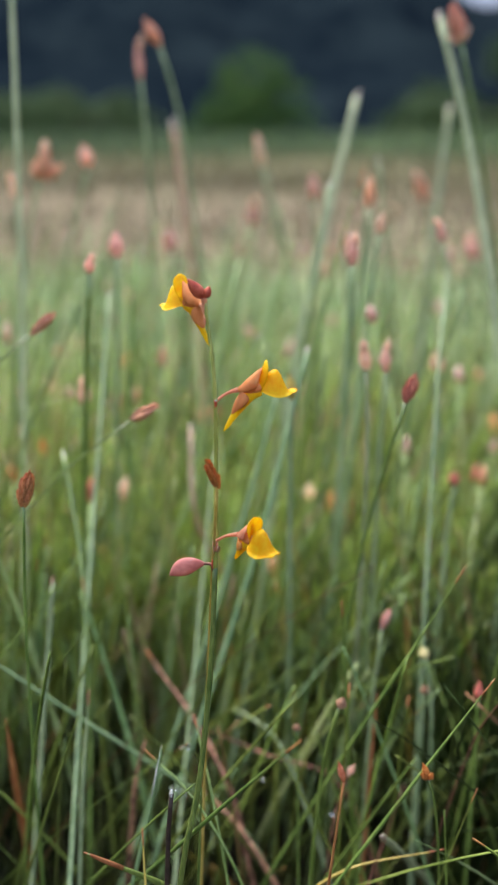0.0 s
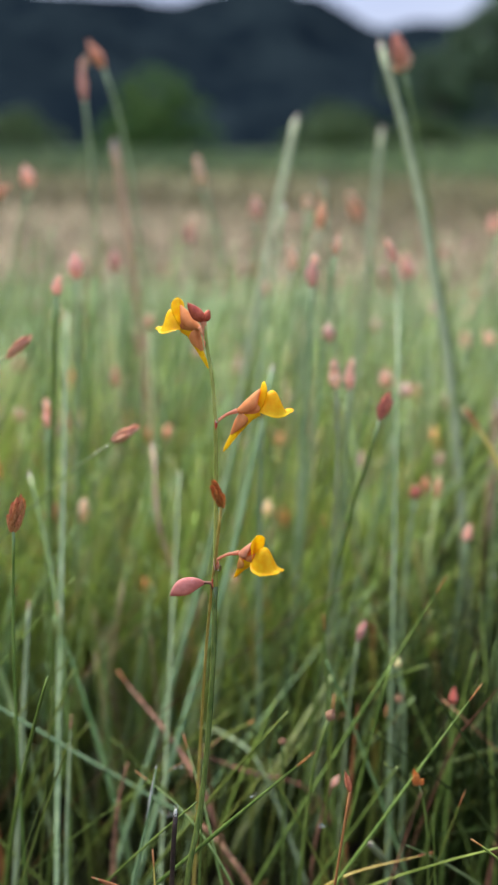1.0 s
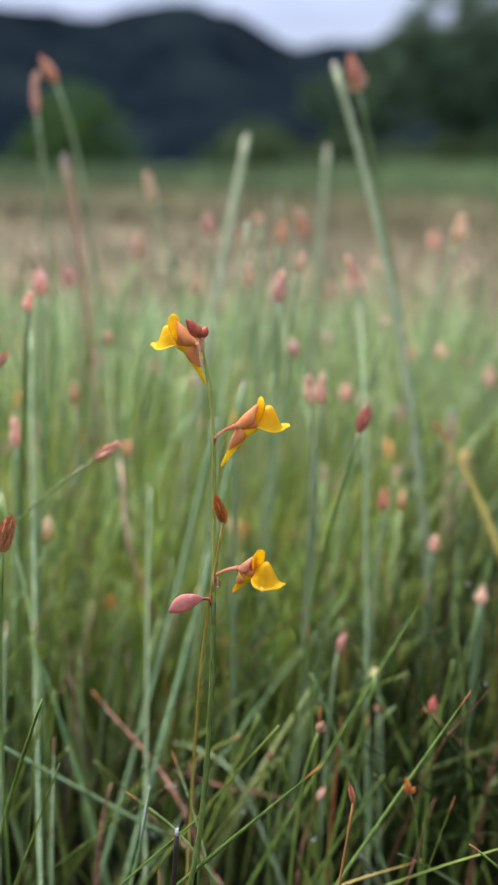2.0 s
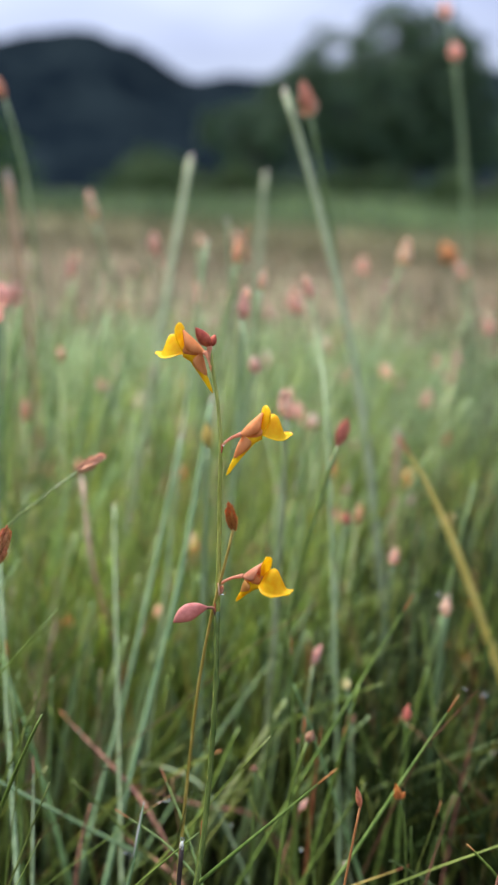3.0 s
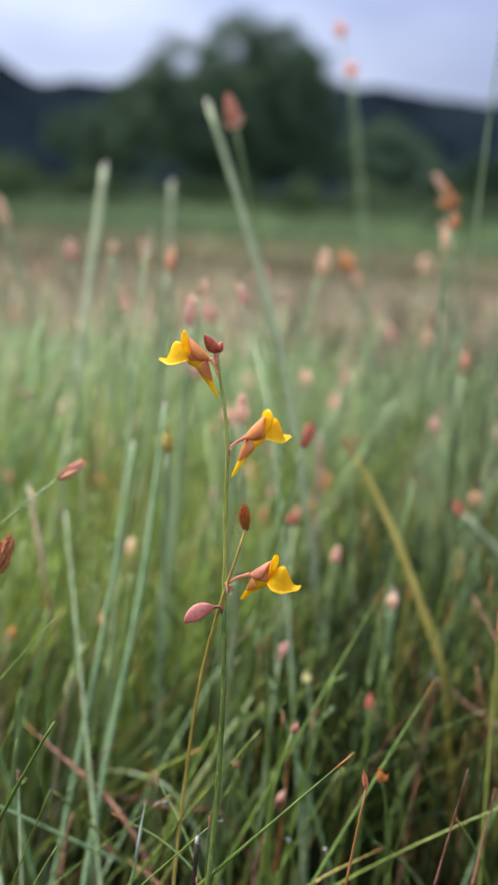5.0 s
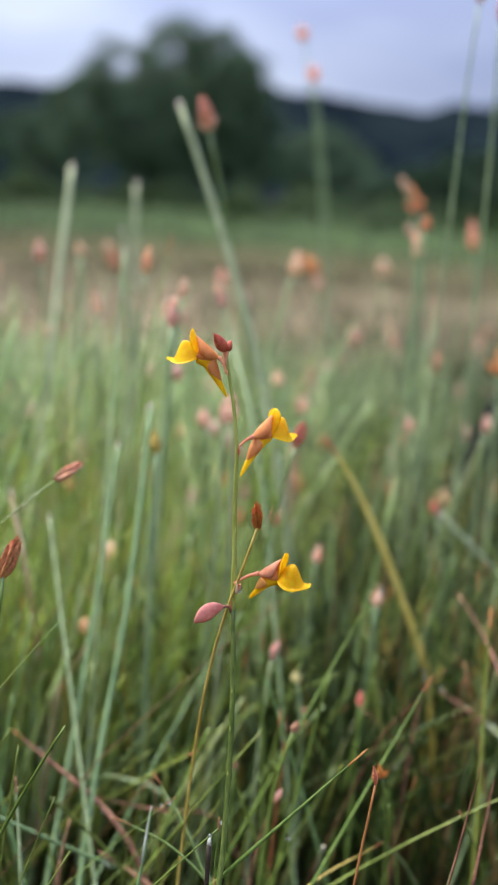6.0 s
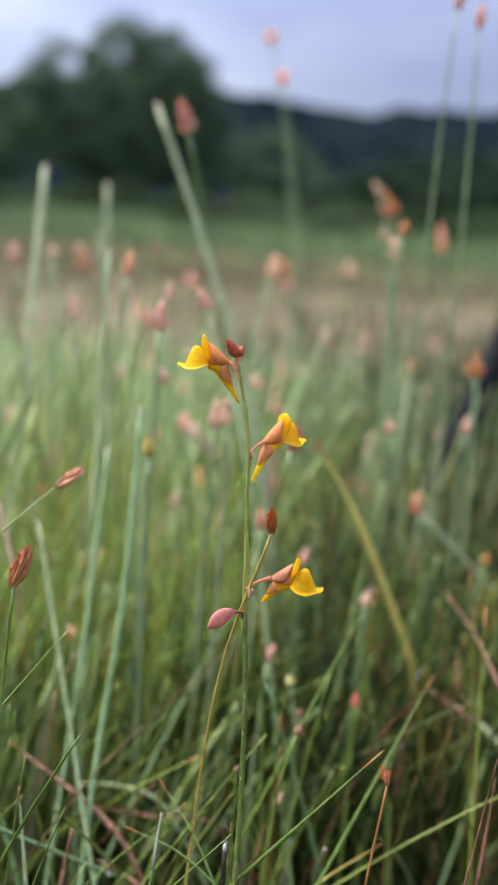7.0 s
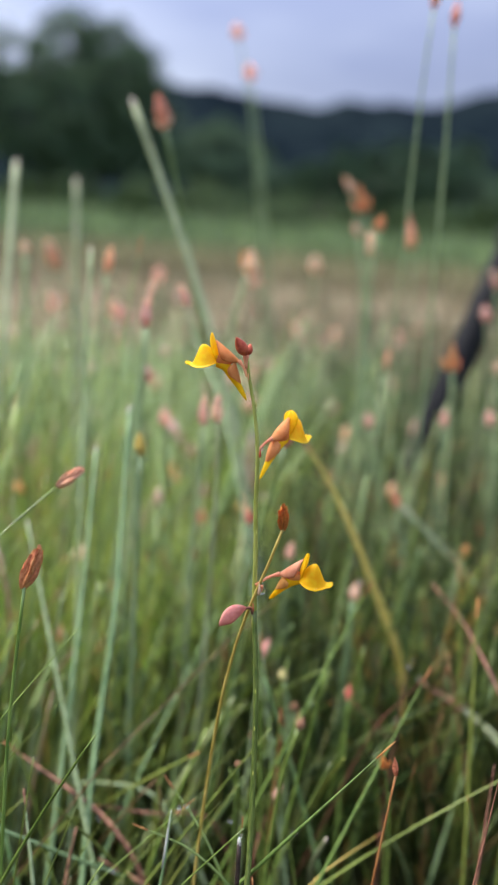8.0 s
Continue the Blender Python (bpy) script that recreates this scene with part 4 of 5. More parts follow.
sedge((-0.0687, 0.1986, 0.1542), (-0.0709, 0.1986, 0.1472), (-0.0764, 0.1986, 0.1279), (-0.0982, 0.1986), 12.2, 6.3, 'orange', 0.0008, CULM_PALE, side=(0.5, 3.4))
sedge((-0.0610, 0.2438, 0.1556), (-0.0599, 0.2438, 0.1507), (-0.0676, 0.2438, 0.1279), (-0.1072, 0.2438), 9.4, 6.2, 'pink', 0.0008, CULM_PALE)
sedge((-0.0788, 0.1946, 0.1454), (-0.0783, 0.1946, 0.1404), (-0.0791, 0.1946, 0.1179), (-0.0860, 0.1946), 8.9, 5.0, 'pale', 0.0008, CULM_PALE)
sedge((-0.0310, 0.2302, 0.2011), (-0.0273, 0.2302, 0.1950), (-0.0219, 0.2302, 0.1746), (0.0013, 0.2302), 11.8, 4.6, 'salmon', 0.0008, CULM_PALE)
sedge((-0.0365, 0.2297, 0.1910), (-0.0359, 0.2297, 0.1828), (-0.0340, 0.2297, 0.1577), (-0.0284, 0.2297), 15.9, 3.2, 'pink', 0.0008, CULM_PALE)
sedge((-0.0335, 0.1268, 0.1331), (-0.0334, 0.1268, 0.1288), (-0.0339, 0.1268, 0.1117), (-0.0411, 0.1268), 8.2, 4.9, 'pink', 0.0008, CULM_PALE)
sedge((-0.0357, 0.0911, 0.1319), (-0.0359, 0.0911, 0.1289), (-0.0395, 0.0911, 0.0800), (-0.0461, 0.0911), 4.8, 2.9, 'pink', 0.0009)
sedge((-0.0258, 0.2291, 0.1233), (-0.0254, 0.2291, 0.1170), (-0.0245, 0.2291, 0.0926), (-0.0225, 0.2291), 9.8, 5.7, 'pink', 0.0008, CULM_PALE)
sedge((-0.0409, 0.1029, 0.0936), (-0.0413, 0.1029, 0.0881), (-0.0422, 0.1029, 0.0671), (-0.0455, 0.1029), 8.0, 3.5, 'pink', 0.0008, CULM_PALE)
sedge((0.0457, 0.1581, 0.1465), (0.0449, 0.1581, 0.1400), (0.0439, 0.1581, 0.1215), (0.0185, 0.1581), 10.0, 3.6, 'orange', 0.0008, CULM_PALE)
sedge((0.0877, 0.3015, 0.1407), (0.0905, 0.3015, 0.1326), (0.1021, 0.3015, 0.1020), (0.1265, 0.3015), 13.9, 6.2, 'orange', 0.0008, CULM_PALE, side=(0.5, 3.4))
sedge((0.0454, 0.1270, 0.1397), (0.0449, 0.1272, 0.1363), (0.0436, 0.1276, 0.1192), (0.0313, 0.1321), 7.2, 3.2, 'pale', 0.0008, CULM_PALE)
sedge((0.0356, 0.1125, 0.1329), (0.0357, 0.1124, 0.1277), (0.0355, 0.1125, 0.1087), (0.0315, 0.1155), 8.9, 3.9, 'pink', 0.0011, CULM_PALE)
sedge((0.1026, 0.2538, 0.1179), (0.1055, 0.2538, 0.1110), (0.1111, 0.2538, 0.0887), (0.1274, 0.2538), 10.4, 6.9, 'pink', 0.0008, CULM_PALE)
sedge((0.0352, 0.0700, 0.1123), (0.0360, 0.0700, 0.1073), (0.0369, 0.0700, 0.0876), (0.0352, 0.0700), 7.4, 3.4, 'pale', 0.0006)
sedge((0.0648, 0.0914, 0.0723), (0.0651, 0.0914, 0.0689), (0.0639, 0.0914, 0.0528), (0.0636, 0.0914), 4.8, 3.2, 'red', 0.0008, CULM_PALE)
sedge((0.0401, 0.0462, 0.0524), (0.0390, 0.0462, 0.0492), (0.0379, 0.0462, 0.0280), (0.0371, 0.0462), 6.0, 1.7, 'pink', 0.0005, CULM_PALE, near=True)
sedge((0.0578, 0.2634, 0.1453), (0.0582, 0.2632, 0.1419), (0.0585, 0.2630, 0.1169), (0.0625, 0.2604), 6.5, 4.0, 'pale', 0.0014, CULM_PALE)
sedge((0.1051, 0.2687, 0.1182), (0.1055, 0.2686, 0.1130), (0.1053, 0.2686, 0.0895), (0.1051, 0.2687), 8.6, 5.8, 'pink', 0.0008, CULM_PALE)
sedge((0.1759, 0.3514, 0.1307), (0.1760, 0.3514, 0.1239), (0.1799, 0.3499, 0.0927), (0.1942, 0.3448), 10.7, 6.4, 'pink', 0.0008, CULM_PALE)
sedge((0.1942, 0.2378, 0.1109), (0.1951, 0.2375, 0.1062), (0.1991, 0.2361, 0.0757), (0.2053, 0.2338), 7.8, 5.2, 'pink', 0.0008, CULM_PALE)
sedge((0.1152, 0.1794, 0.1009), (0.1167, 0.1789, 0.0981), (0.1208, 0.1774, 0.0750), (0.1300, 0.1741), 7.1, 4.8, 'pale', 0.0008, CULM_PALE)
sedge((0.1689, 0.2385, 0.0931), (0.1701, 0.2380, 0.0839), (0.1737, 0.2367, 0.0532), (0.1801, 0.2344), 9.6, 4.1, 'pink', 0.0008, CULM_PALE)
sedge((0.1598, 0.2277, 0.0790), (0.1607, 0.2274, 0.0725), (0.1620, 0.2269, 0.0421), (0.1640, 0.2262), 10.5, 6.7, 'pink', 0.0008, CULM_PALE)
sedge((0.0077, 0.3276, 0.1262), (0.0076, 0.3276, 0.1180), (0.0089, 0.3271, 0.0938), (0.0138, 0.3253), 12.9, 5.9, 'pink', 0.0008, CULM_PALE)
sedge((0.0067, 0.2071, 0.0904), (0.0091, 0.2062, 0.0888), (0.0167, 0.2035, 0.0756), (0.0287, 0.1991), 6.0, 4.0, 'pale', 0.0008, CULM_PALE)
sedge((0.0813, 0.0903, 0.0589), (0.0814, 0.0903, 0.0556), (0.0807, 0.0906, 0.0383), (0.0805, 0.0906), 5.0, 3.2, 'pink', 0.0008, CULM_PALE)
sedge((0.2472, 0.2202, 0.1652), (0.2485, 0.2193, 0.1564), (0.2516, 0.2170, 0.1233), (0.2618, 0.2096), 16.6, 5.0, 'orange', 0.0008, CULM_PALE, side=(0.5, 3.4))
sedge((0.2005, 0.2155, 0.1123), (0.2008, 0.2153, 0.1067), (0.2038, 0.2131, 0.0779), (0.2111, 0.2078), 7.6, 4.7, 'pale', 0.0008, CULM_PALE)
sedge((0.1341, 0.1159, 0.0947), (0.1349, 0.1154, 0.0906), (0.1393, 0.1122, 0.0702), (0.1567, 0.0995), 6.6, 4.2, 'pink', 0.0008, CULM_PALE)
sedge((0.1342, 0.0973, 0.0688), (0.1353, 0.0965, 0.0652), (0.1388, 0.0940, 0.0449), (0.1447, 0.0897), 6.8, 3.2, 'red', 0.0008, CULM_PALE)
sedge((0.2839, 0.3396, 0.1421), (0.2840, 0.3395, 0.1329), (0.2854, 0.3385, 0.0984), (0.2899, 0.3352), 12.3, 8.2, 'pale', 0.0008, CULM_PALE)
sedge((0.0421, 0.1961, 0.1274), (0.0422, 0.1960, 0.1209), (0.0442, 0.1946, 0.0974), (0.0520, 0.1889), 8.3, 4.2, 'pale', 0.0008, CULM_PALE)
sedge((0.0714, 0.1579, 0.0903), (0.0719, 0.1575, 0.0861), (0.0732, 0.1565, 0.0645), (0.0773, 0.1536), 7.5, 5.0, 'pink', 0.0008, CULM_PALE)
sedge((0.0432, 0.0890, 0.1074), (0.0435, 0.0888, 0.1028), (0.0430, 0.0891, 0.0856), (0.0428, 0.0892), 8.4, 3.2, 'pink', 0.0008, CULM_PALE)
sedge((0.0426, 0.0015, 0.0428), (0.0442, 0.0015, 0.0382), (0.0461, 0.0015, 0.0269), (0.0511, 0.0015), 4.2, 1.5, 'amber', 0.00032, CULM, 'short green sedge with a crumpled bright orange head', side=(0.6, 2.9))
sedge((0.0512, 0.0514, 0.0401), (0.0518, 0.0512, 0.0382), (0.0536, 0.0506, 0.0273), (0.0568, 0.0494), 3.8, 2.5, 'cream', 0.0006, CULM_PALE)
sedge((0.0264, 0.0132, 0.0508), (0.0259, 0.0134, 0.0494), (0.0234, 0.0147, 0.0363), (0.0190, 0.0147), 3.4, 2.2, 'umber', 0.0005)
sedge((0.0230, -0.0202, 0.0592), (0.0236, -0.0201, 0.0569), (0.0225, -0.0197, 0.0453), (0.0154, -0.0171), 5.0, 1.25, 'brown', 0.0003, RUST, 'short rusty orange stalk with a slim red bud')
sedge((0.0305, 0.0241, 0.0255), (0.0293, 0.0252, 0.0222), (0.0270, 0.0270, 0.0060), (0.0255, 0.0280), 4.8, 1.6, 'pink', 0.0004, ROSE_STALK, 'low sedge with a dull pink slender head')
sedge((0.0177, 0.0242, 0.0370), (0.0178, 0.0243, 0.0355), (0.0185, 0.0250, 0.0150), (0.0200, 0.0262), 2.2, 1.6, 'umber', 0.0003, CULM, 'thin stem ending in a tiny brown bud')
sedge((0.0506, 0.0445, 0.0338), (0.0506, 0.0447, 0.0318), (0.0510, 0.0452, 0.0100), (0.0516, 0.0460), 2.8, 2.3, 'umber', 0.0004, CULM_PALE, 'thin stem with a small dull brown bud')
sedge((0.0613, 0.0349, 0.0399), (0.0612, 0.0349, 0.0362), (0.0619, 0.0347, 0.0172), (0.0627, 0.0344), 5.3, 2.2, 'red', 0.0006)
sedge((0.0174, 0.0792, 0.1020), (0.0176, 0.0791, 0.1004), (0.0177, 0.0790, 0.0861), (0.0194, 0.0785), 7.3, 3.2, 'yellow', 0.0008, CULM_PALE)
sedge((0.1643, 0.1059, 0.1194), (0.1650, 0.1054, 0.1097), (0.1659, 0.1048, 0.0922), (0.1712, 0.1010), 10.8, 3.2, 'brown', 0.0008, CULM_PALE, side=(0.5, 3.4))
sedge((0.2133, 0.1349, 0.1334), (0.2145, 0.1341, 0.1265), (0.2178, 0.1317, 0.1035), (0.2307, 0.1223), 7.8, 4.9, 'pink', 0.0008, CULM_PALE)
sedge((0.2338, 0.1490, 0.1463), (0.2349, 0.1482, 0.1401), (0.2389, 0.1453, 0.1109), (0.2528, 0.1352), 8.2, 4.0, 'pink', 0.0008, CULM_PALE)
sedge((0.1806, 0.0979, 0.0969), (0.1815, 0.0972, 0.0918), (0.1839, 0.0954, 0.0728), (0.1919, 0.0896), 7.2, 4.7, 'pink', 0.0008, CULM_PALE)
sedge((0.0003, -0.0062, 0.1093), (0.0013, -0.0053, 0.1061), (-0.0010, 0.0058, 0.0720), (-0.0055, 0.0100), 6.4, 1.12, 'amber', 0.00036, ORANGE_STRAW, 'thin straw-coloured dead sedge with a brown seed head', True)


def rush(tip, pts, radius, mat, label, flat=0.6, blunt=True, name="rush_stem", category="rush", tip_mat=None, tip_from=2):
    """A leafless stem or strap leaf from the ground through pts to its tip."""
    run = Vector((pts[0][0] - pts[1][0], pts[0][1] - pts[1][1], 0.0))
    run = run.normalized() * min(0.02, run.length)
    b = Vector((pts[0][0] + run.x, pts[0][1] + run.y, 0.0))
    b.z = ground_z(b.x, b.y) - 0.002
    ob = thing(name, b, label, category)
    line = smooth_line([b, *pts, tip], 28)
    rad = [radius * (1.05 - 0.011 * i) * (1 if blunt or i < 22 else max(0.3, 1 - (i - 21) * 0.11)) for i in range(28)]
    part("stem", mesh_of("stem", *sweep(line, rad, 8, flat, 0.04, random.Random(5)), mat), ob)
    way = (line[-1] - line[-2]).normalized()
    if blunt:
        end = smooth_line([line[-1] - way * radius, line[-1] + way * radius * 0.8, line[-1] + way * radius * 1.4 + Vector((radius * 0.3, 0, 0))], 5)
        part("torn_end", mesh_of("torn_end", *sweep(end, [rad[-1] * 1.02, rad[-1] * 0.98, rad[-1] * 0.8, rad[-1] * 0.6, rad[-1] * 0.25], 8, flat, 0.2, random.Random(9)), tip_mat or TORN), ob, "ragged pale torn end")
    else:
        end = smooth_line([line[-tip_from].lerp(line[-1], 0.15), line[-tip_from].lerp(line[-1], 0.6), line[-1] + way * radius * 1.2], 5)
        part("dry_tip", mesh_of("dry_tip", *sweep(end, [rad[-tip_from] * 1.08, rad[-tip_from] * 1.04, rad[-tip_from] * 0.98, rad[-1] * 1.5, rad[-1] * 0.5], 8, flat, 0.08, random.Random(9)), tip_mat or (mat if mat is DEAD_DARK else RUST)), ob, "withered tip")
    return ob


rush((0.0716, 0.1950, 0.2035), [(0.094, 0.105, -0.002), (0.0885, 0.137, 0.09), (0.0844, 0.1557, 0.13), (0.0792, 0.179, 0.17)], 0.0016, CULM_GREY, "thick grey-green rush stem with a blunt torn top")
rush((0.0508, 0.2575, 0.1800), [(0.006, 0.175, -0.002), (0.0296, 0.2145, 0.10), (0.0395, 0.2342, 0.14), (0.0452, 0.2458, 0.16)], 0.0018, CULM_GREY, "thick pale rush stem cut off square")
rush((0.0755, 0.0810, 0.0985), [(0.112, 0.052, -0.02), (0.1040, 0.0580, 0.03), (0.0975, 0.0645, 0.0505), (0.0892, 0.0712, 0.0724), (0.0812, 0.0772, 0.0895)], 0.0017, YELLOW_LEAF, "arching yellowed strap leaf", 0.35, False, "yellow_leaf", "leaf")
rush((0.0152, -0.0262, 0.0699), [(-0.036, 0.022, -0.02), (-0.0125, -0.001, 0.021), (0.0034, -0.0162, 0.0499)], 0.0005, CULM, "slanting green grass stem with a rusty tip", 0.9, False, "grass_stem", "grass stem")
rush((-0.0076, -0.0117, 0.0478), [(-0.0100, -0.0165, -0.002), (-0.0090, -0.0145, 0.02), (-0.0082, -0.0128, 0.04)], 0.0006, CHAR, "short blackened stub of a dead stem", 1.0, True, "dead_stub", "stub", WHITE_TIP)
rush((-0.0113, 0.0070, 0.0438), [(-0.021, 0.002, -0.002), (-0.0160, 0.0045, 0.02), (-0.0127, 0.0058, 0.035)], 0.0006, CULM_SOFT, "green stem with a bleached pointed end", 0.8, False, "cut_stem", "stem", WHITE_TIP, 5)
rush((-0.0052, 0.0535, 0.0160), [(0.030, 0.052, 0.001), (0.012, 0.053, 0.008)], 0.0005, ROSE_STALK, "rosy dead stalk lying in the grass", 0.8, False, "dead_stalk", "dead stalk")
rush((-0.0215, 0.0710, 0.0285), [(0.008, 0.038, -0.02), (0.003, 0.043, 0.002), (-0.004, 0.050, 0.0145), (-0.0100, 0.0580, 0.0195), (-0.0165, 0.0650, 0.0245)], 0.0008, ROSE_STALK, "bent rosy dead stalk with dew on it", 0.8, False, "dead_stalk", "dead stalk")
rush((-0.0720, 0.0425, 0.0550), [(0.004, 0.0413, -0.004), (-0.0161, 0.0416, 0.0125), (-0.0342, 0.0419, 0.0262), (-0.0519, 0.0422, 0.0397)], 0.00055, CULM_SOFT, "long bluish stem leaning across the tussock", 0.8, False, "fallen_stem", "stem")
rush((0.0600, -0.0160, 0.046), [(0.040, -0.028, -0.002), (0.050, -0.023, 0.022)], 0.0005, DEAD_DARK, "dark brown dead stalk", 0.9, False, "dead_stalk", "dead stalk")
rush((0.0939, 0.0377, 0.0337), [(0.1200, -0.0100, -0.020), (0.1110, 0.0080, 0.012), (0.1055, 0.0250, 0.0245), (0.0995, 0.0350, 0.0295)], 0.0015, CULM_GREY, "pale bent stem with a reddish torn end and dew on it", 0.8, False, "dead_stalk", "dead stalk", ROSE_STALK, 5)
rush((0.132, 0.090, 0.068), [(0.212, 0.072, -0.002), (0.170, 0.082, 0.034)], 0.0015, CULM_GREY, "thick pale stem slanting through the grass", 0.7, True, "fallen_stem", "stem")
rush((0.1144, 0.1615, 0.0790), [(0.1155, 0.1580, -0.02), (0.1150, 0.1600, 0.03)], 0.0021, TAN_LEAF, "upright dry tan leaf", 0.9, True, "dry_leaf", "leaf")
rush((-0.026, 0.260, 0.168), [(-0.010, 0.262, -0.002), (-0.018, 0.261, 0.1)], 0.0024, TAN_LEAF, "upright dry pinkish tan leaf", 0.8, True, "dry_leaf", "leaf")


rush((0.0540, 0.2041, 0.1556), [(0.078, 0.228, -0.002), (0.0659, 0.2145, 0.08), (0.0608, 0.2086, 0.11)], 0.0013, CULM_GREY, "pale upright rush stem with a broken top")
rush((0.0985, 0.3010, 0.1768), [(0.076, 0.238, -0.002), (0.0864, 0.2675, 0.09), (0.0899, 0.2776, 0.12)], 0.0017, CULM_GREY, "tall pale rush stem")
rush((0.0393, 0.1242, 0.1560), [(0.010, 0.100, -0.002), (0.0290, 0.1150, 0.12)], 0.0006, CULM, "thin leaning green stem", 0.9, False, "grass_stem", "grass stem")
rush((-0.0448, 0.0870, 0.0815), [(-0.0337, 0.040, -0.002), (-0.0337, 0.0475, 0.02), (-0.0345, 0.0534, 0.04), (-0.0382, 0.0694, 0.06)], 0.00065, CULM, "bowed pale green rush stem")
rush((0.0522, 0.0215, 0.0785), [(0.016, 0.030, -0.002), (0.0344, 0.0251, 0.04), (0.0393, 0.0245, 0.05), (0.0442, 0.024, 0.06)], 0.0005, CULM, "slanting green stem with a dry tip", 0.9, False, "grass_stem", "grass stem")
rush((0.0992, 0.0519, 0.0126), [(0.0760, 0.0405, -0.012), (0.0850, 0.0450, 0.0060)], 0.0009, CULM, "thick pale stem leaning low", 0.8)
rush((0.0987, 0.0430, 0.0622), [(0.0760, -0.0190, 0.030), (0.0897, 0.0185, 0.0566)], 0.0007, DEAD_DARK, "thin dark brown dead stalk", 0.8, False, "dead_stalk", "dead stalk", ROSE_STALK)
rush((0.0821, 0.0339, 0.0424), [(0.0700, 0.0250, -0.020), (0.0760, 0.0300, 0.018)], 0.0006, DEAD_DARK, "dark dead stalk with a dewdrop at its tip", 0.8, False, "dead_stalk", "dead stalk", ROSE_STALK)
rush((0.0600, 0.0030, 0.0640), [(0.054, 0.034, -0.002), (0.0575, 0.0188, 0.04), (0.0583, 0.012, 0.05)], 0.00035, DEAD_DARK, "dark red dead stalk", 0.9, False, "dead_stalk", "dead stalk")
rush((-0.0694, 0.1700, 0.2150), [(-0.065, 0.105, -0.002), (-0.0657, 0.127, 0.068), (-0.0663, 0.141, 0.111)], 0.0011, CULM_GREY, "tall pale rush stem", 0.8)


rush((-0.0119, -0.0220, 0.0482), [(-0.0108, -0.0275, -0.002), (-0.0112, -0.0250, 0.030)], 0.00045, YELLOW_LEAF, "short yellow blade with a withered orange tip", 0.6, False, "yellow_leaf", "leaf")
rush((-0.0022, -0.0051, 0.0470), [(-0.0040, -0.0080, -0.002), (-0.0030, -0.0065, 0.025)], 0.00038, CULM, "short green shoot with a rusty tip", 0.9, False, "grass_stem", "grass stem")
rush((-0.0523, 0.0379, 0.0280), [(-0.0515, 0.0440, -0.015), (-0.0520, 0.0400, 0.010)], 0.0012, RUST, "withered orange leaf standing in the grass", 0.4, False, "dry_leaf", "leaf")
rush((-0.0223, -0.0200, 0.0412), [(0.0080, 0.0020, -0.012), (-0.0050, -0.0070, 0.0180)], 0.00085, CULM, "thick low olive stem with a withered orange tip", 0.9, False, "grass_stem", "grass stem", None, 4)
rush((-0.0374, 0.1350, 0.1170), [(-0.0342, 0.0020, -0.019), (-0.0357, 0.0433, 0.0234)], 0.0008, CULM_PALE, "pale green rush stem leaning back", 0.8)
rush((-0.0423, 0.0540, 0.0584), [(-0.0465, 0.0270, -0.012), (-0.0439, 0.0442, 0.0321)], 0.0009, CULM_PALE, "pale green upright rush stem with a rosy end", 0.8, True, "rush_stem", "rush", ROSE_STALK)
rush((0.0300, -0.0400, 0.0720), [(0.0105, -0.0466, -0.002), (0.0195, -0.0436, 0.034)], 0.00032, DEAD_DARK, "thin dark red dead stalk", 0.9, False, "dead_stalk", "dead stalk")


rush((0.0225, 0.0955, 0.1080), [(-0.026, 0.020, -0.03), (-0.0041, 0.0565, 0.0225), (0.0092, 0.0733, 0.0600)], 0.0011, CULM_SOFT, "pale bluish stem leaning over the sward", 0.8)
rush((0.0150, 0.1000, 0.0960), [(-0.030, 0.034, -0.03), (-0.0085, 0.0650, 0.0230), (0.0035, 0.0820, 0.0580)], 0.0010, CULM_SOFT, "pale bluish stem leaning beside another", 0.8)
rush((-0.0035, 0.1040, 0.0750), [(-0.012, 0.020, -0.02), (-0.0071, 0.0694, 0.0369), (-0.0047, 0.0930, 0.0631)], 0.0008, CULM_PALE, "pale green stem with a torn top")
rush((0.0545, 0.0015, 0.0640), [(0.005, 0.0035, -0.022), (0.030, 0.0025, 0.021), (0.0444, 0.0019, 0.0464)], 0.00045, CULM, "slanting green stem with a split dry tip", 0.9, False, "grass_stem", "grass stem")
rush((0.0278, 0.0328, 0.0640), [(0.036, 0.030, -0.03), (0.0316, 0.0316, 0.0161)], 0.0007, CULM, "upright yellow-green stem in the sward", 0.8, False, "grass_stem", "grass stem")
rush((0.0310, 0.1420, 0.1500), [(-0.002, 0.072, -0.03), (0.0195, 0.1185, 0.0888)], 0.0010, CULM_PALE, "tall pale green stem leaning over")
rush((-0.0113, 0.1165, 0.0795), [(0.0140, 0.1550, -0.02), (-0.0020, 0.1180, 0.030), (-0.0097, 0.1035, 0.0575)], 0.0010, TAN_LEAF, "narrow dry tan leaf snapped over", 0.7, True, "dry_leaf", "leaf")
rush((0.0011, 0.0759, 0.0073), [(0.025, 0.045, -0.012), (0.0143, 0.0560, 0.0108), (0.0070, 0.0650, 0.0115)], 0.0006, CULM_PALE, "pale bleached stem bent low in the grass", 0.7, True, "fallen_stem", "stem")
sedge((0.0840, 0.0608, 0.0555), (0.0841, 0.0609, 0.0525), (0.0848, 0.0622, 0.02), (0.087, 0.066), 6.5, 3.4, 'pale', 0.0014, CULM_SOFT, "pale sedge head holding a large dewdrop")
dew((0.0838, 0.0597, 0.0588), 0.0011)


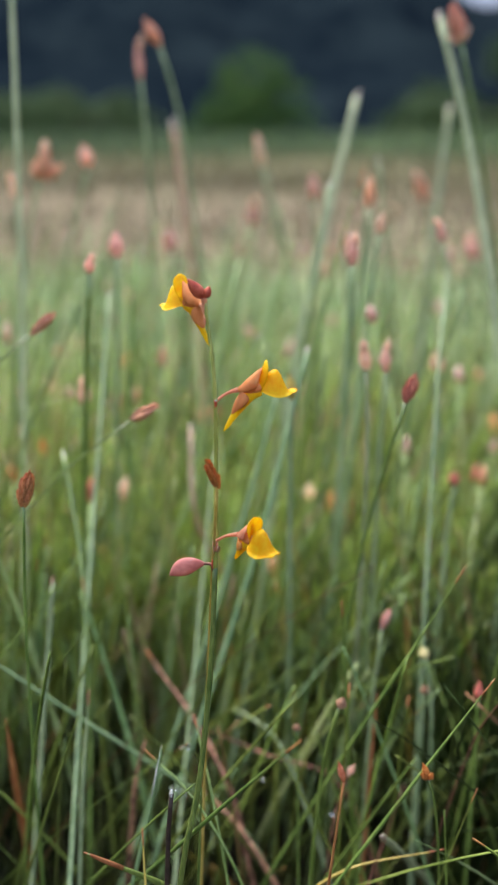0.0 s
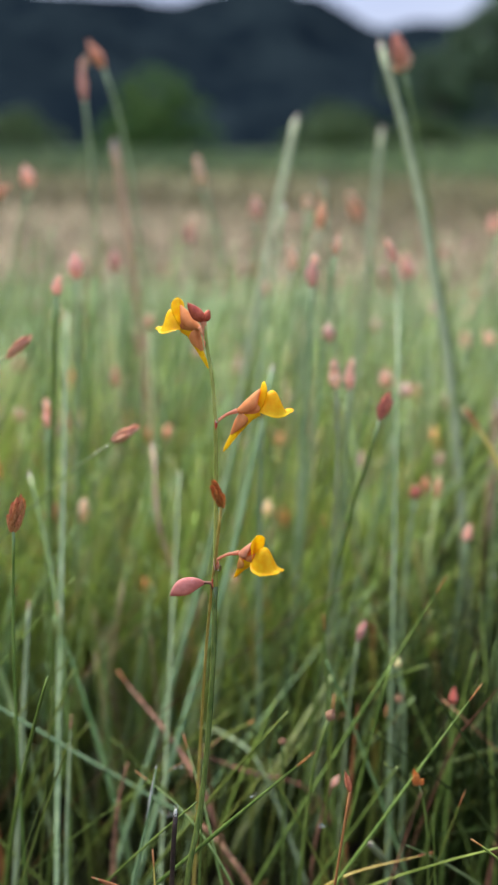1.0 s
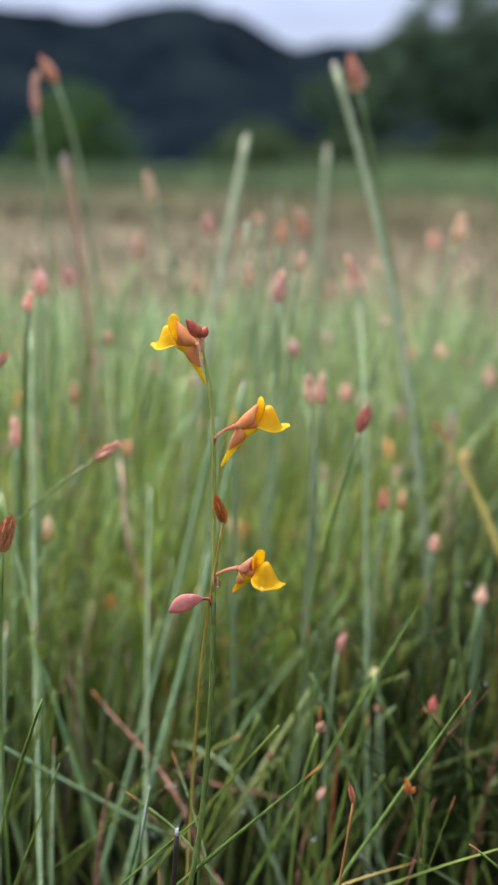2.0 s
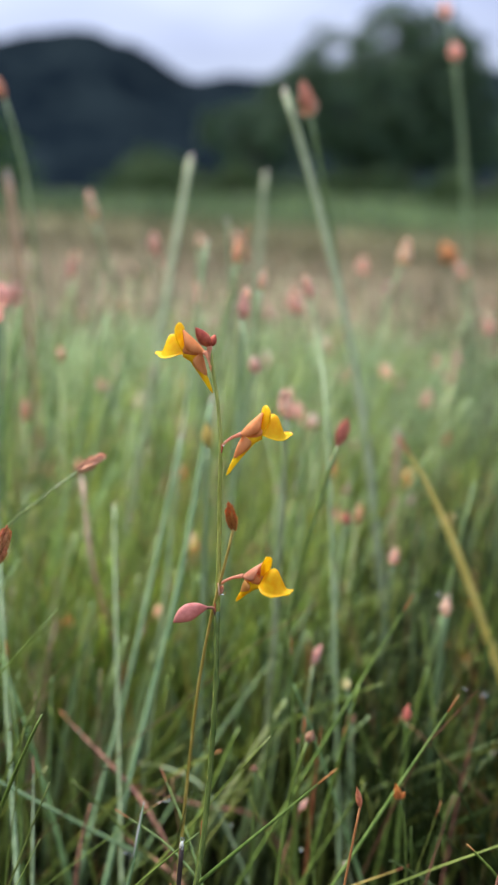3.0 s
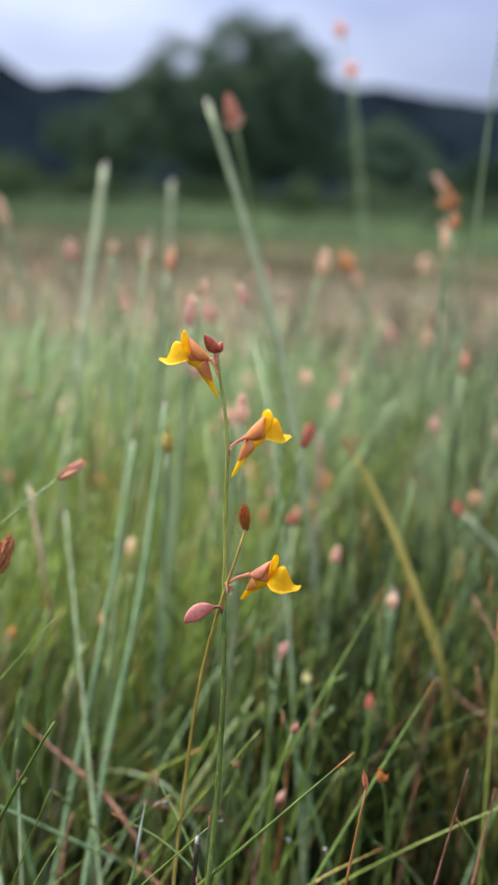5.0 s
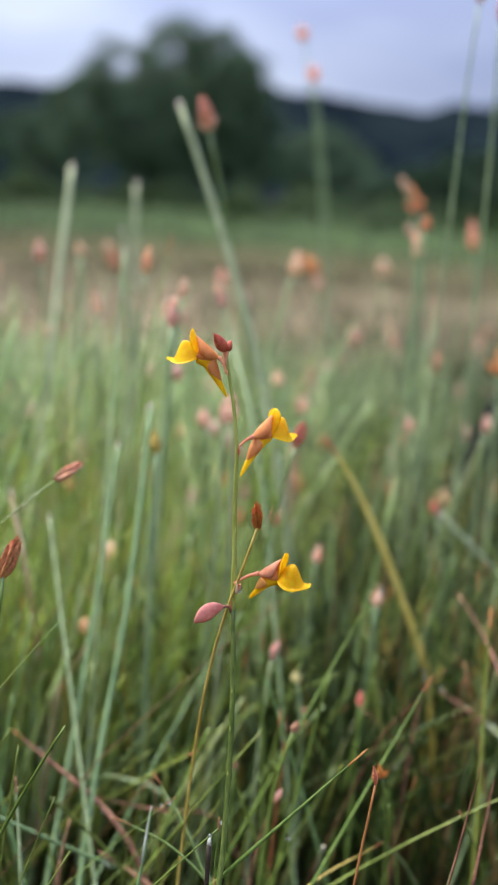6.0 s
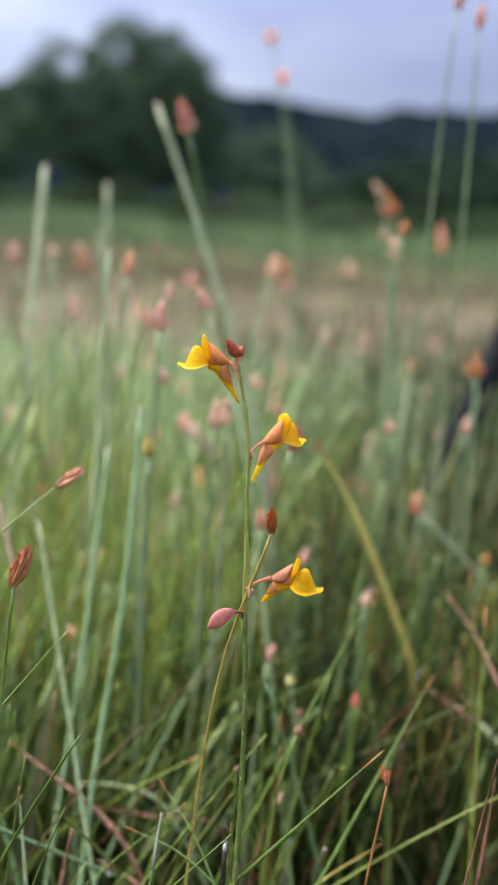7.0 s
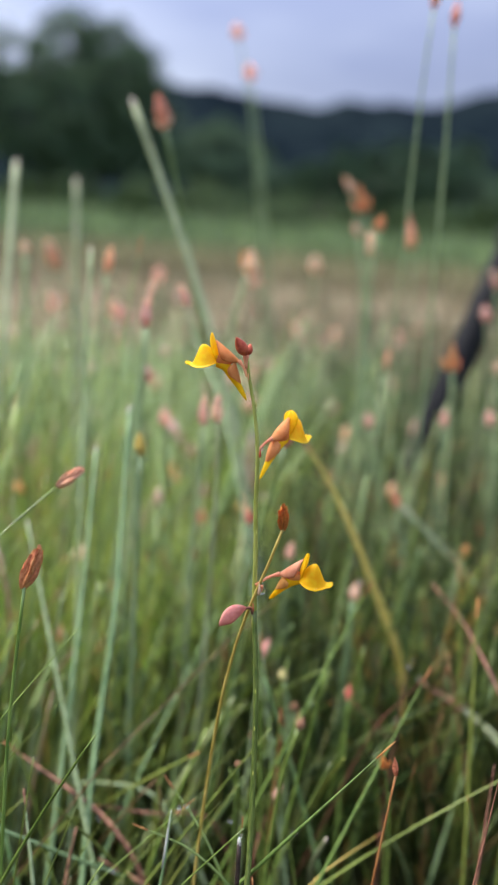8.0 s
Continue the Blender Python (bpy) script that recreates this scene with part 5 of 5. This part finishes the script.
rush((-0.0052, 0.0197, 0.0430), [(0.0050, -0.0060, 0.004), (-0.0014, 0.0085, 0.0338)], 0.0004, CULM, "thin green stem with an orange tip", 0.9, False, "grass_stem", "grass stem")
rush((-0.0156, 0.0141, 0.0382), [(0.0060, -0.0020, 0.016), (-0.0053, 0.0063, 0.0329)], 0.0004, CULM, "low slanting olive stem with an orange tip", 0.9, False, "grass_stem", "grass stem")
rush((-0.0312, 0.0352, 0.0385), [(-0.0335, 0.0160, -0.02), (-0.0322, 0.0253, 0.0172)], 0.0006, CULM_PALE, "pale upright stem with a rosy tip", 0.9, False, "grass_stem", "grass stem", ROSE_STALK)
rush((-0.0185, 0.0354, 0.0240), [(-0.0240, 0.0330, -0.02), (-0.0205, 0.0345, 0.0160)], 0.0010, ROSE_STALK, "short pinkish withered stub", 0.7, False, "dead_stub", "stub", ROSE_STALK)
rush((-0.0075, 0.0425, 0.0080), [(0.0180, 0.0300, -0.022), (0.0040, 0.0380, -0.002)], 0.0009, ROSE_STALK, "rosy dead stalk lying low in the grass", 0.8, False, "dead_stalk", "dead stalk", ROSE_STALK)

rush((0.0369, 0.0324, 0.0400), [(0.0358, 0.0330, -0.010), (0.0365, 0.0323, 0.0300)], 0.0008, RUST, "withered orange-brown leaf tip in the grass", 0.4, False, "dry_leaf", "leaf", None, 6)
rush((0.0522, 0.0820, 0.0360), [(0.0560, 0.0850, -0.010), (0.0528, 0.0820, 0.0240)], 0.0014, YELLOW_LEAF, "yellow leaf with an orange end in the sward", 0.4, False, "yellow_leaf", "leaf", None, 5)
rush((0.0365, 0.0115, 0.0178), [(0.0560, 0.0360, -0.022), (0.0470, 0.0270, -0.004)], 0.0010, CULM_GREY, "bleached stem lying low in the grass", 0.7, True, "fallen_stem", "stem")
rush((0.0479, 0.0031, 0.0220), [(0.0100, 0.0040, -0.004), (0.0260, 0.0036, 0.0150)], 0.0004, ORANGE_STRAW, "thin yellow stem lying low", 0.9, False, "grass_stem", "grass stem")


# ---- tripod leg standing in the grass ----
def tripod_leg():
    lo, hi = Vector((0.2158, 0.2084, -0.044)), Vector((0.366, 0.198, 0.30))
    ob = thing("tripod_leg", lo, "slanting black camera tripod leg with a rubber foot", "tripod leg")
    d = hi - lo
    part("tube", mesh_of("tube", *sweep([lo + d * f for f in (0.06, 0.3, 0.6, 1.0)], [0.0080, 0.0080, 0.0082, 0.0082], 20), TUBE_BLACK), ob)
    part("rubber_foot", mesh_of("rubber_foot", *sweep([lo + d * f for f in (-0.01, 0.0, 0.03, 0.07, 0.075)], [0.006, 0.0095, 0.0105, 0.0095, 0.0078], 20), RUBBER), ob, "round black rubber foot")
    part("collar", mesh_of("collar", *sweep([lo + d * f for f in (0.60, 0.605, 0.69, 0.695)], [0.008, 0.0098, 0.0098, 0.008], 20), RUBBER), ob, "ribbed black locking collar")


tripod_leg()


# ---- more sedges, farther out ----
def spread_sedges():
    rng = random.Random(21)
    kinds = []
    tones = ["pink", "pale", "pale", "pink", "pale", "orange", "pink", "pale", "pink", "cream"]
    for k in range(12):
        h = 0.10
        lean = rng.uniform(0.02, 0.35) * h
        a = rng.uniform(0, math.tau)
        top = Vector((lean * math.cos(a), lean * math.sin(a), h + ground_z(0, 0)))
        mid = Vector((top.x * 0.35, top.y * 0.35, h * 0.55 + ground_z(0, 0)))
        ob = sedge(top + (top - mid).normalized() * 0.004, top, mid, (0.0, 0.0), rng.uniform(7, 11), rng.uniform(3.4, 5.2), tones[k % 10], rng.uniform(0.0005, 0.0009), CULM_PALE)
        kinds.append(ob)
    made = 0
    while made < 45:
        az, r = rng.uniform(-24, 62), 0.50 + 0.50 * rng.random()
        x, y = polar(az, r)
        if math.hypot(x - 0.27, y - 0.205) < 0.05 or (40 < az < 54 and r < 0.46):
            continue
        s = rng.uniform(0.35, 0.85) + sink(x, y) / 0.1
        w = min(1.35, max(0.8, s))
        m = pose(x, y, ground_z(x, y) - 0.002, 0, 0, rng.uniform(0, 360)) @ Matrix.Diagonal((w, w, s, 1))
        ob = kinds[made % 12] if made < 12 else copy_thing(kinds[made % 12], m)
        ob.matrix_basis = m
        made += 1


spread_sedges()


# ---- grass ----
def blades(rng, places, height, width, lean, mat, name, label, segs=5, flat=0.45, taper=0.8, bend=0.9, tips=0.0, drift=0.0):
    """One object of many tapering three-sided blades. places: (x, y, share of the height); tips: share of the blades with a withered tip."""
    verts, faces, withered = [], [], []
    for x, y, hs in places:
        h = height * hs * rng.uniform(0.65, 1.25) + (sink(x, y) if height > 0.04 else 0.0)
        a = rng.uniform(0, math.tau)
        tilt = min(abs(rng.gauss(0, lean)), 1.5 * lean, 0.85)
        dx, dy = (math.cos(a) * tilt + drift) * h, math.sin(a) * tilt * h
        bow = rng.uniform(0.0, bend)
        w = width * rng.uniform(0.6, 1.4)
        b = rng.uniform(0, math.tau)
        ux, uy = math.cos(b), math.sin(b)
        z0 = ground_z(x, y) - 0.003
        o = len(verts)
        for i in range(segs + 1):
            f = min(1.0, i / (segs - 0.65))
            g = f * (1 - bow) + f * f * bow
            px, py, pz = x + dx * g, y + dy * g, z0 + h * f * (1 - 0.12 * tilt * f)
            q = w * (1 - taper * f ** 2.6) * 0.5
            verts += [(px + ux * q, py + uy * q, pz), (px - ux * q - uy * q * flat, py - uy * q + ux * q * flat, pz), (px - ux * q * 0.2 + uy * q * flat, py - uy * q * 0.2 - ux * q * flat, pz)]
        for i in range(segs):
            k = o + 3 * i
            if i == segs - 1 and rng.random() < tips:
                withered += range(len(faces), len(faces) + 4)
            for j in range(3):
                jj = (j + 1) % 3
                faces.append((k + j, k + jj, k + 3 + jj, k + 3 + j))
        faces.append((o + 3 * segs, o + 3 * segs + 1, o + 3 * segs + 2))
    me = mesh_of(name, verts, faces, mat)
    me.materials.append(RUST)
    for k in withered:
        me.polygons[k].material_index = 1
    tagged(new(name, me), label, "grass", kind="stuff")


def allowed(az, r):
    """How tall the sward may stand at a place: it stays short before and round the flowering plant."""
    return min(1.0, 0.40 + max(0.0, r - 0.165) * 4.2 + min(0.45, max(0.0, abs(az - 17) - 8) / 30))


def dimming(az, r):
    """0 on the bright open side of the meadow, 1 on the right, where dark grass imitates light falling off; it comes in
    closer near the flower.
    """
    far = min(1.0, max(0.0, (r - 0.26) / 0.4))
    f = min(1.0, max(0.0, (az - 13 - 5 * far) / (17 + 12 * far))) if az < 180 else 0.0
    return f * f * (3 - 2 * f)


def scatter(rng, count, r0, r1, power, az0=-27, az1=64, patch=None, tall=True, dimmed=0):
    """Places for blades; the last argument: 1 keeps to the side coloured dark, -1 to the open side."""
    out = []
    while len(out) < count:
        az, r = rng.uniform(az0, az1), r0 + (r1 - r0) * rng.random() ** power
        x, y = polar(az, r)
        if patch and noise.noise((x * patch[0], y * patch[0], patch[1])) < patch[2]:
            continue
        if dimmed and rng.random() < (0.93 * dimming(az, r) if dimmed < 0 else 1 - dimming(az, r)):
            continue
        if math.hypot(x + 0.006, y + 0.012) < 0.012:
            continue
        out.append((x, y, allowed(az, r) if tall else 1.0))
    return out


rng = random.Random(8)
# round the flower: leaning and crossing stems over soil, low grass and litter coloured dark for shade
blades(rng, scatter(rng, 150, 0.190, 0.33, 0.9), 0.080, 0.0009, 0.34, GRASS, "meadow_grass", "thin green meadow grass round the flower", 10, taper=0.7, bend=0.5, tips=0.3, drift=0.12)
blades(rng, scatter(rng, 40, 0.165, 0.23, 0.8), 0.085, 0.0009, 0.32, GRASS, "short_stems", "short straight green stems round the flower", taper=0.6, bend=0.35, segs=9, tips=0.25, drift=0.10)
blades(rng, scatter(rng, 150, 0.245, 0.48, 0.8, patch=(16, 2.0, -0.12), dimmed=-1), 0.110, 0.0013, 0.32, GRASS, "thin_stems", "straight thin green sedge stems", taper=0.6, bend=0.35, drift=0.16)
blades(rng, scatter(rng, 210, 0.235, 0.50, 0.8, patch=(14, 7.0, -0.08), dimmed=-1), 0.112, 0.0017, 0.27, GRASS_GREY, "rush_grass", "straight bluish green rush stems in the sward", taper=0.5, bend=0.3, drift=0.16)
blades(rng, scatter(rng, 280, 0.225, 0.36, 0.9, -27, 50, tall=False, dimmed=-1), 0.046, 0.0013, 0.32, GRASS_GREY, "teal_stems", "soft bluish green stems leaning in the near sward", 8, taper=0.6, bend=0.4, drift=0.16)
blades(rng, scatter(rng, 380, 0.225, 0.36, 0.9, -27, 56, tall=False, dimmed=-1), 0.043, 0.0012, 0.36, GRASS, "sward_stems", "green stems leaning in the near sward", 8, taper=0.6, bend=0.4, drift=0.14)
blades(rng, scatter(rng, 34, 0.20, 0.30, 0.9), 0.100, 0.0014, 0.30, GRASS_GREY, "slender_rushes", "slender bluish rushes standing round the flower", 9, taper=0.6, bend=0.4, drift=0.14)
blades(rng, scatter(rng, 90, 0.185, 0.36, 0.8, tall=False), 0.052, 0.0010, 0.75, GRASS_GREY, "crossing_stems", "bluish stems leaning and crossing near the ground", 10, taper=0.5, bend=0.4, drift=0.15)
blades(rng, scatter(rng, 280, 0.170, 0.36, 0.8, tall=False), 0.050, 0.0010, 0.85, GRASS, "leaning_grass", "olive stems leaning and crossing near the ground", 10, taper=0.5, bend=0.4, tips=0.2, drift=0.12)
blades(rng, scatter(rng, 5200, 0.15, 0.50, 0.8, tall=False), 0.039, 0.0010, 0.6, GRASS_SHADED, "low_grass", "short green grass at ground level, its colour darkened for shade", tips=0.05)
blades(rng, scatter(rng, 2200, 0.14, 0.44, 0.8, tall=False), 0.022, 0.0008, 1.9, LITTER, "dead_litter", "brown dead stems, coloured darker for shade, matted at the base of the grass")
blades(rng, scatter(rng, 90, 0.18, 0.50, 0.8), 0.075, 0.0008, 0.40, GRASS_DRY, "dry_grass", "dry rusty grass stems among the green", taper=0.4, drift=0.1)
blades(rng, scatter(rng, 280, 0.20, 0.55, 0.8, 34, 64, tall=False), 0.050, 0.0009, 0.9, GRASS_DRY, "dead_stems", "brown dead stems tangled on the right-hand side", taper=0.4, bend=0.5)
blades(rng, scatter(rng, 36, 0.205, 0.30, 0.9, -24, 14, tall=False), 0.058, 0.0013, 0.22, GRASS_MID, "pale_rushes", "pale green rush stems standing in the near sward", 9, taper=0.5, bend=0.4, drift=0.12)
blades(rng, scatter(rng, 120, 0.19, 0.40, 0.8, tall=False, patch=(15, 11.0, 0.0)), 0.030, 0.0016, 0.5, YELLOW_BLADES, "withered_leaves", "short withered orange leaves low in the grass", 5, taper=0.7)
blades(rng, scatter(rng, 150, 0.24, 0.42, 0.9, -27, 9, tall=False), 0.046, 0.0012, 0.4, STRAW_BLADES, "straw_blades", "thin straw-coloured blades through the near sward", 5, taper=0.6, bend=0.5, drift=0.1)
# a soft bright sward with taller stems standing in it
blades(rng, scatter(rng, 3800, 0.27, 0.52, 0.9, -27, 60, tall=False, dimmed=-1), 0.044, 0.0015, 0.5, GRASS_FRESH, "fresh_grass", "fresh yellow-green grass behind the flower", 4, drift=0.14)
blades(rng, scatter(rng, 4200, 0.29, 0.60, 0.9, -27, 60, tall=False, dimmed=-1), 0.045, 0.0016, 0.55, GRASS_LOW, "grass_carpet", "low bright green grass carpet", 4, drift=0.14)
blades(rng, scatter(rng, 9000, 0.48, 0.86, 0.9, -27, 60, tall=False, dimmed=-1), 0.048, 0.0020, 0.55, GRASS_SOFT, "grass_sward", "soft pale green grass sward", 3, drift=0.1)
blades(rng, scatter(rng, 3000, 0.80, 1.25, 1.4, -27, 60, tall=False, dimmed=-1), 0.040, 0.0026, 0.55, GRASS_SOFT, "thin_sward", "thinning pale grass at the edge of the sward", 3, drift=0.1)
blades(rng, scatter(rng, 1500, 0.29, 0.80, 0.9, tall=False, patch=(11, 9.0, 0.12), dimmed=-1), 0.058, 0.0017, 0.5, GRASS_FRESH, "fresh_tufts", "tufts of fresh green grass", 4, drift=0.1)
blades(rng, scatter(rng, 90, 0.25, 0.48, 0.9, -5, 42, tall=False, patch=(13, 3.0, 0.05)), 0.047, 0.0017, 0.42, YELLOW_BLADES, "yellowed_blades", "yellowed and ochre leaves in the sward", 5, taper=0.7)
blades(rng, scatter(rng, 260, 0.31, 0.75, 0.9, -27, 20, tall=False), 0.072, 0.0018, 0.3, STRAW_BLADES, "straw_stems", "pale straw-coloured stems standing among the green", 4, taper=0.6, bend=0.4, drift=0.1)
blades(rng, scatter(rng, 200, 0.30, 0.80, 0.9, tall=False, patch=(13, 5.0, 0.15)), 0.060, 0.0014, 0.55, GRASS_DRY, "withered_tufts", "withered rusty grass in loose tufts", 4)
blades(rng, scatter(rng, 100, 0.27, 0.60, 0.9, dimmed=-1), 0.105, 0.0012, 0.42, GRASS, "green_stems", "scattered green sedge stems", 4, taper=0.75, bend=0.4, drift=0.12)
blades(rng, scatter(rng, 260, 0.30, 0.85, 0.8, -27, 60, patch=(12, 4.0, -0.1), dimmed=-1), 0.098, 0.0016, 0.36, GRASS_MID, "pale_stems", "pale green stems standing in the grass", 4, taper=0.85, bend=0.4, drift=0.12)
blades(rng, scatter(rng, 34, 0.29, 0.50, 0.9, -14, 40, tall=False), 0.088, 0.0019, 0.26, GRASS_MID, "tall_pale_rushes", "tall pale rush stems leaning in the sward", 7, taper=0.5, bend=0.4, drift=0.16)
blades(rng, scatter(rng, 80, 0.32, 0.75, 0.8, dimmed=-1), 0.112, 0.0021, 0.24, GRASS_GREY, "rush_stems", "tall bluish rush stems in the middle distance", 4, taper=0.6, bend=0.3, drift=0.12)
blades(rng, scatter(rng, 6500, 0.22, 0.95, 0.8, 8, 64, dimmed=1), 0.060, 0.0014, 0.45, GRASS_DIMMED, "tall_grass", "taller green grass, coloured dark for light falling off to the right", drift=0.1)
blades(rng, scatter(rng, 1500, 0.30, 1.5, 0.9, 8, 64, tall=False, dimmed=1), 0.055, 0.0017, 0.5, GRASS_SHADED, "damp_grass", "dull green grass, coloured dark for light falling off to the right", 4, drift=0.1)


def small_heads(rng, count, r0, r1, low, high, tones, label):
    """Thin stalks, each with a little seed head, past those that stand alone."""
    verts, faces, kind = [], [], []
    for x, y, hs in scatter(rng, count, r0, r1, 1.0):
        h = rng.uniform(low, high) * hs + sink(x, y)
        a, t = rng.uniform(0, math.tau), abs(rng.gauss(0, 0.22))
        foot = Vector((x, y, ground_z(x, y) - 0.003))
        top = foot + Vector((math.cos(a) * t * h, math.sin(a) * t * h, h))
        w, l = rng.uniform(0.0012, 0.0023), rng.uniform(0.0045, 0.0085)
        tone = rng.randrange(len(tones)) + 1
        way = (top - foot).normalized()
        line = [foot, foot.lerp(top, 0.5), top]
        for vf, k in ((sweep(line, [0.0005, 0.00045, 0.0004], 3), 0), (sweep([top - way * 0.0005, top + way * l * 0.3, top + way * l * 0.7, top + way * l], [w * 0.35, w, w * 0.75, w * 0.15], 6), tone)):
            o = len(verts)
            verts += vf[0]
            faces += [tuple(o + q for q in f) for f in vf[1]]
            kind += [k] * len(vf[1])
    me = mesh_of("small_sedges", verts, faces, GRASS_MID)
    for tone in tones:
        me.materials.append(TONES[tone])
    me.polygons.foreach_set("material_index", kind)
    tagged(new("small_sedges", me), label, "sedge", kind="stuff")


small_heads(rng, 120, 0.30, 0.78, 0.045, 0.115, ("pale", "pale", "pale", "pink", "pink", "orange"), "small sedges with tan and pink heads through the meadow")
small_heads(rng, 48, 0.25, 0.46, 0.030, 0.070, ("brown", "orange", "red", "pale", "brown", "orange"), "short withered sedges with brown and orange heads low in the grass")
# farther out
blades(rng, scatter(rng, 12000, 0.70, 4.2, 1.3), 0.034, 0.0045, 0.5, GRASS_TAN, "tan_grass", "dry pinkish tan grass farther across the meadow", 3)
blades(rng, scatter(rng, 9000, 2.7, 11.0, 1.2), 0.045, 0.010, 0.45, GRASS_OLIVE, "olive_grass", "olive brown grass across the meadow", 3)
blades(rng, scatter(rng, 900, 1.2, 5.0, 1.0), 0.050, 0.005, 0.35, GRASS_FAR, "green_tufts", "green grass scattered through the dry meadow", 3)
blades(rng, scatter(rng, 8000, 6.0, 18.0, 0.9), 0.085, 0.018, 0.35, GRASS_FAR, "far_grass", "green grass at the far side of the meadow", 3)
blades(rng, scatter(rng, 5000, 14.0, 34.0, 1.0), 0.18, 0.05, 0.35, GRASS_FAR, "edge_grass", "tall green grass along the meadow edge", 3)


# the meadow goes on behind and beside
blades(rng, scatter(rng, 6000, 0.15, 0.60, 0.7, 64, 333, tall=False), 0.039, 0.0016, 0.6, GRASS_SHADED, "low_grass", "short green grass at ground level, its colour darkened for shade", 3)
blades(rng, scatter(rng, 9000, 0.30, 2.2, 0.8, 60, 333, tall=False), 0.045, 0.0028, 0.6, GRASS, "grass_carpet", "green grass sward", 3)
blades(rng, scatter(rng, 5000, 0.30, 2.2, 0.8, 60, 333, tall=False), 0.050, 0.0028, 0.6, GRASS_FRESH, "fresh_tufts", "tufts of fresh green grass", 3)
blades(rng, scatter(rng, 1500, 0.17, 1.4, 0.8, 64, 333, tall=False), 0.100, 0.0014, 0.26, GRASS, "green_stems", "scattered green sedge stems", 4, taper=0.7, bend=0.4)
blades(rng, scatter(rng, 6000, 2.0, 16.0, 1.0, 64, 333), 0.10, 0.03, 0.35, GRASS_FAR, "far_grass", "green grass at the far side of the meadow", 3)


def hanging_dew():
    rng = random.Random(31)
    spots = [(0.0660, 0.0175, 0.0560), (-0.0157, 0.0636, 0.0230), (-0.0033, 0.0530, 0.0120), (-0.0105, 0.0320, 0.0135), (-0.0084, 0.0350, 0.0100), (-0.0076, -0.0118, 0.0492), (0.0100, 0.0150, 0.0300), (0.0740, 0.0480, 0.0660), (-0.0075, 0.0100, 0.0420), (-0.0060, 0.0095, 0.0425), (0.0250, 0.0100, 0.0250), (-0.0180, 0.0600, 0.0290)]
    for p in spots:
        dew(p, rng.uniform(0.00045, 0.00075))
    for p in [(0.0972, 0.0425, 0.0328), (0.1026, 0.0334, 0.0286), (0.1050, 0.0275, 0.0274), (0.1038, 0.0306, 0.0280), (0.0819, 0.0336, 0.0438)]:
        dew(p, rng.uniform(0.0008, 0.0011))


hanging_dew()
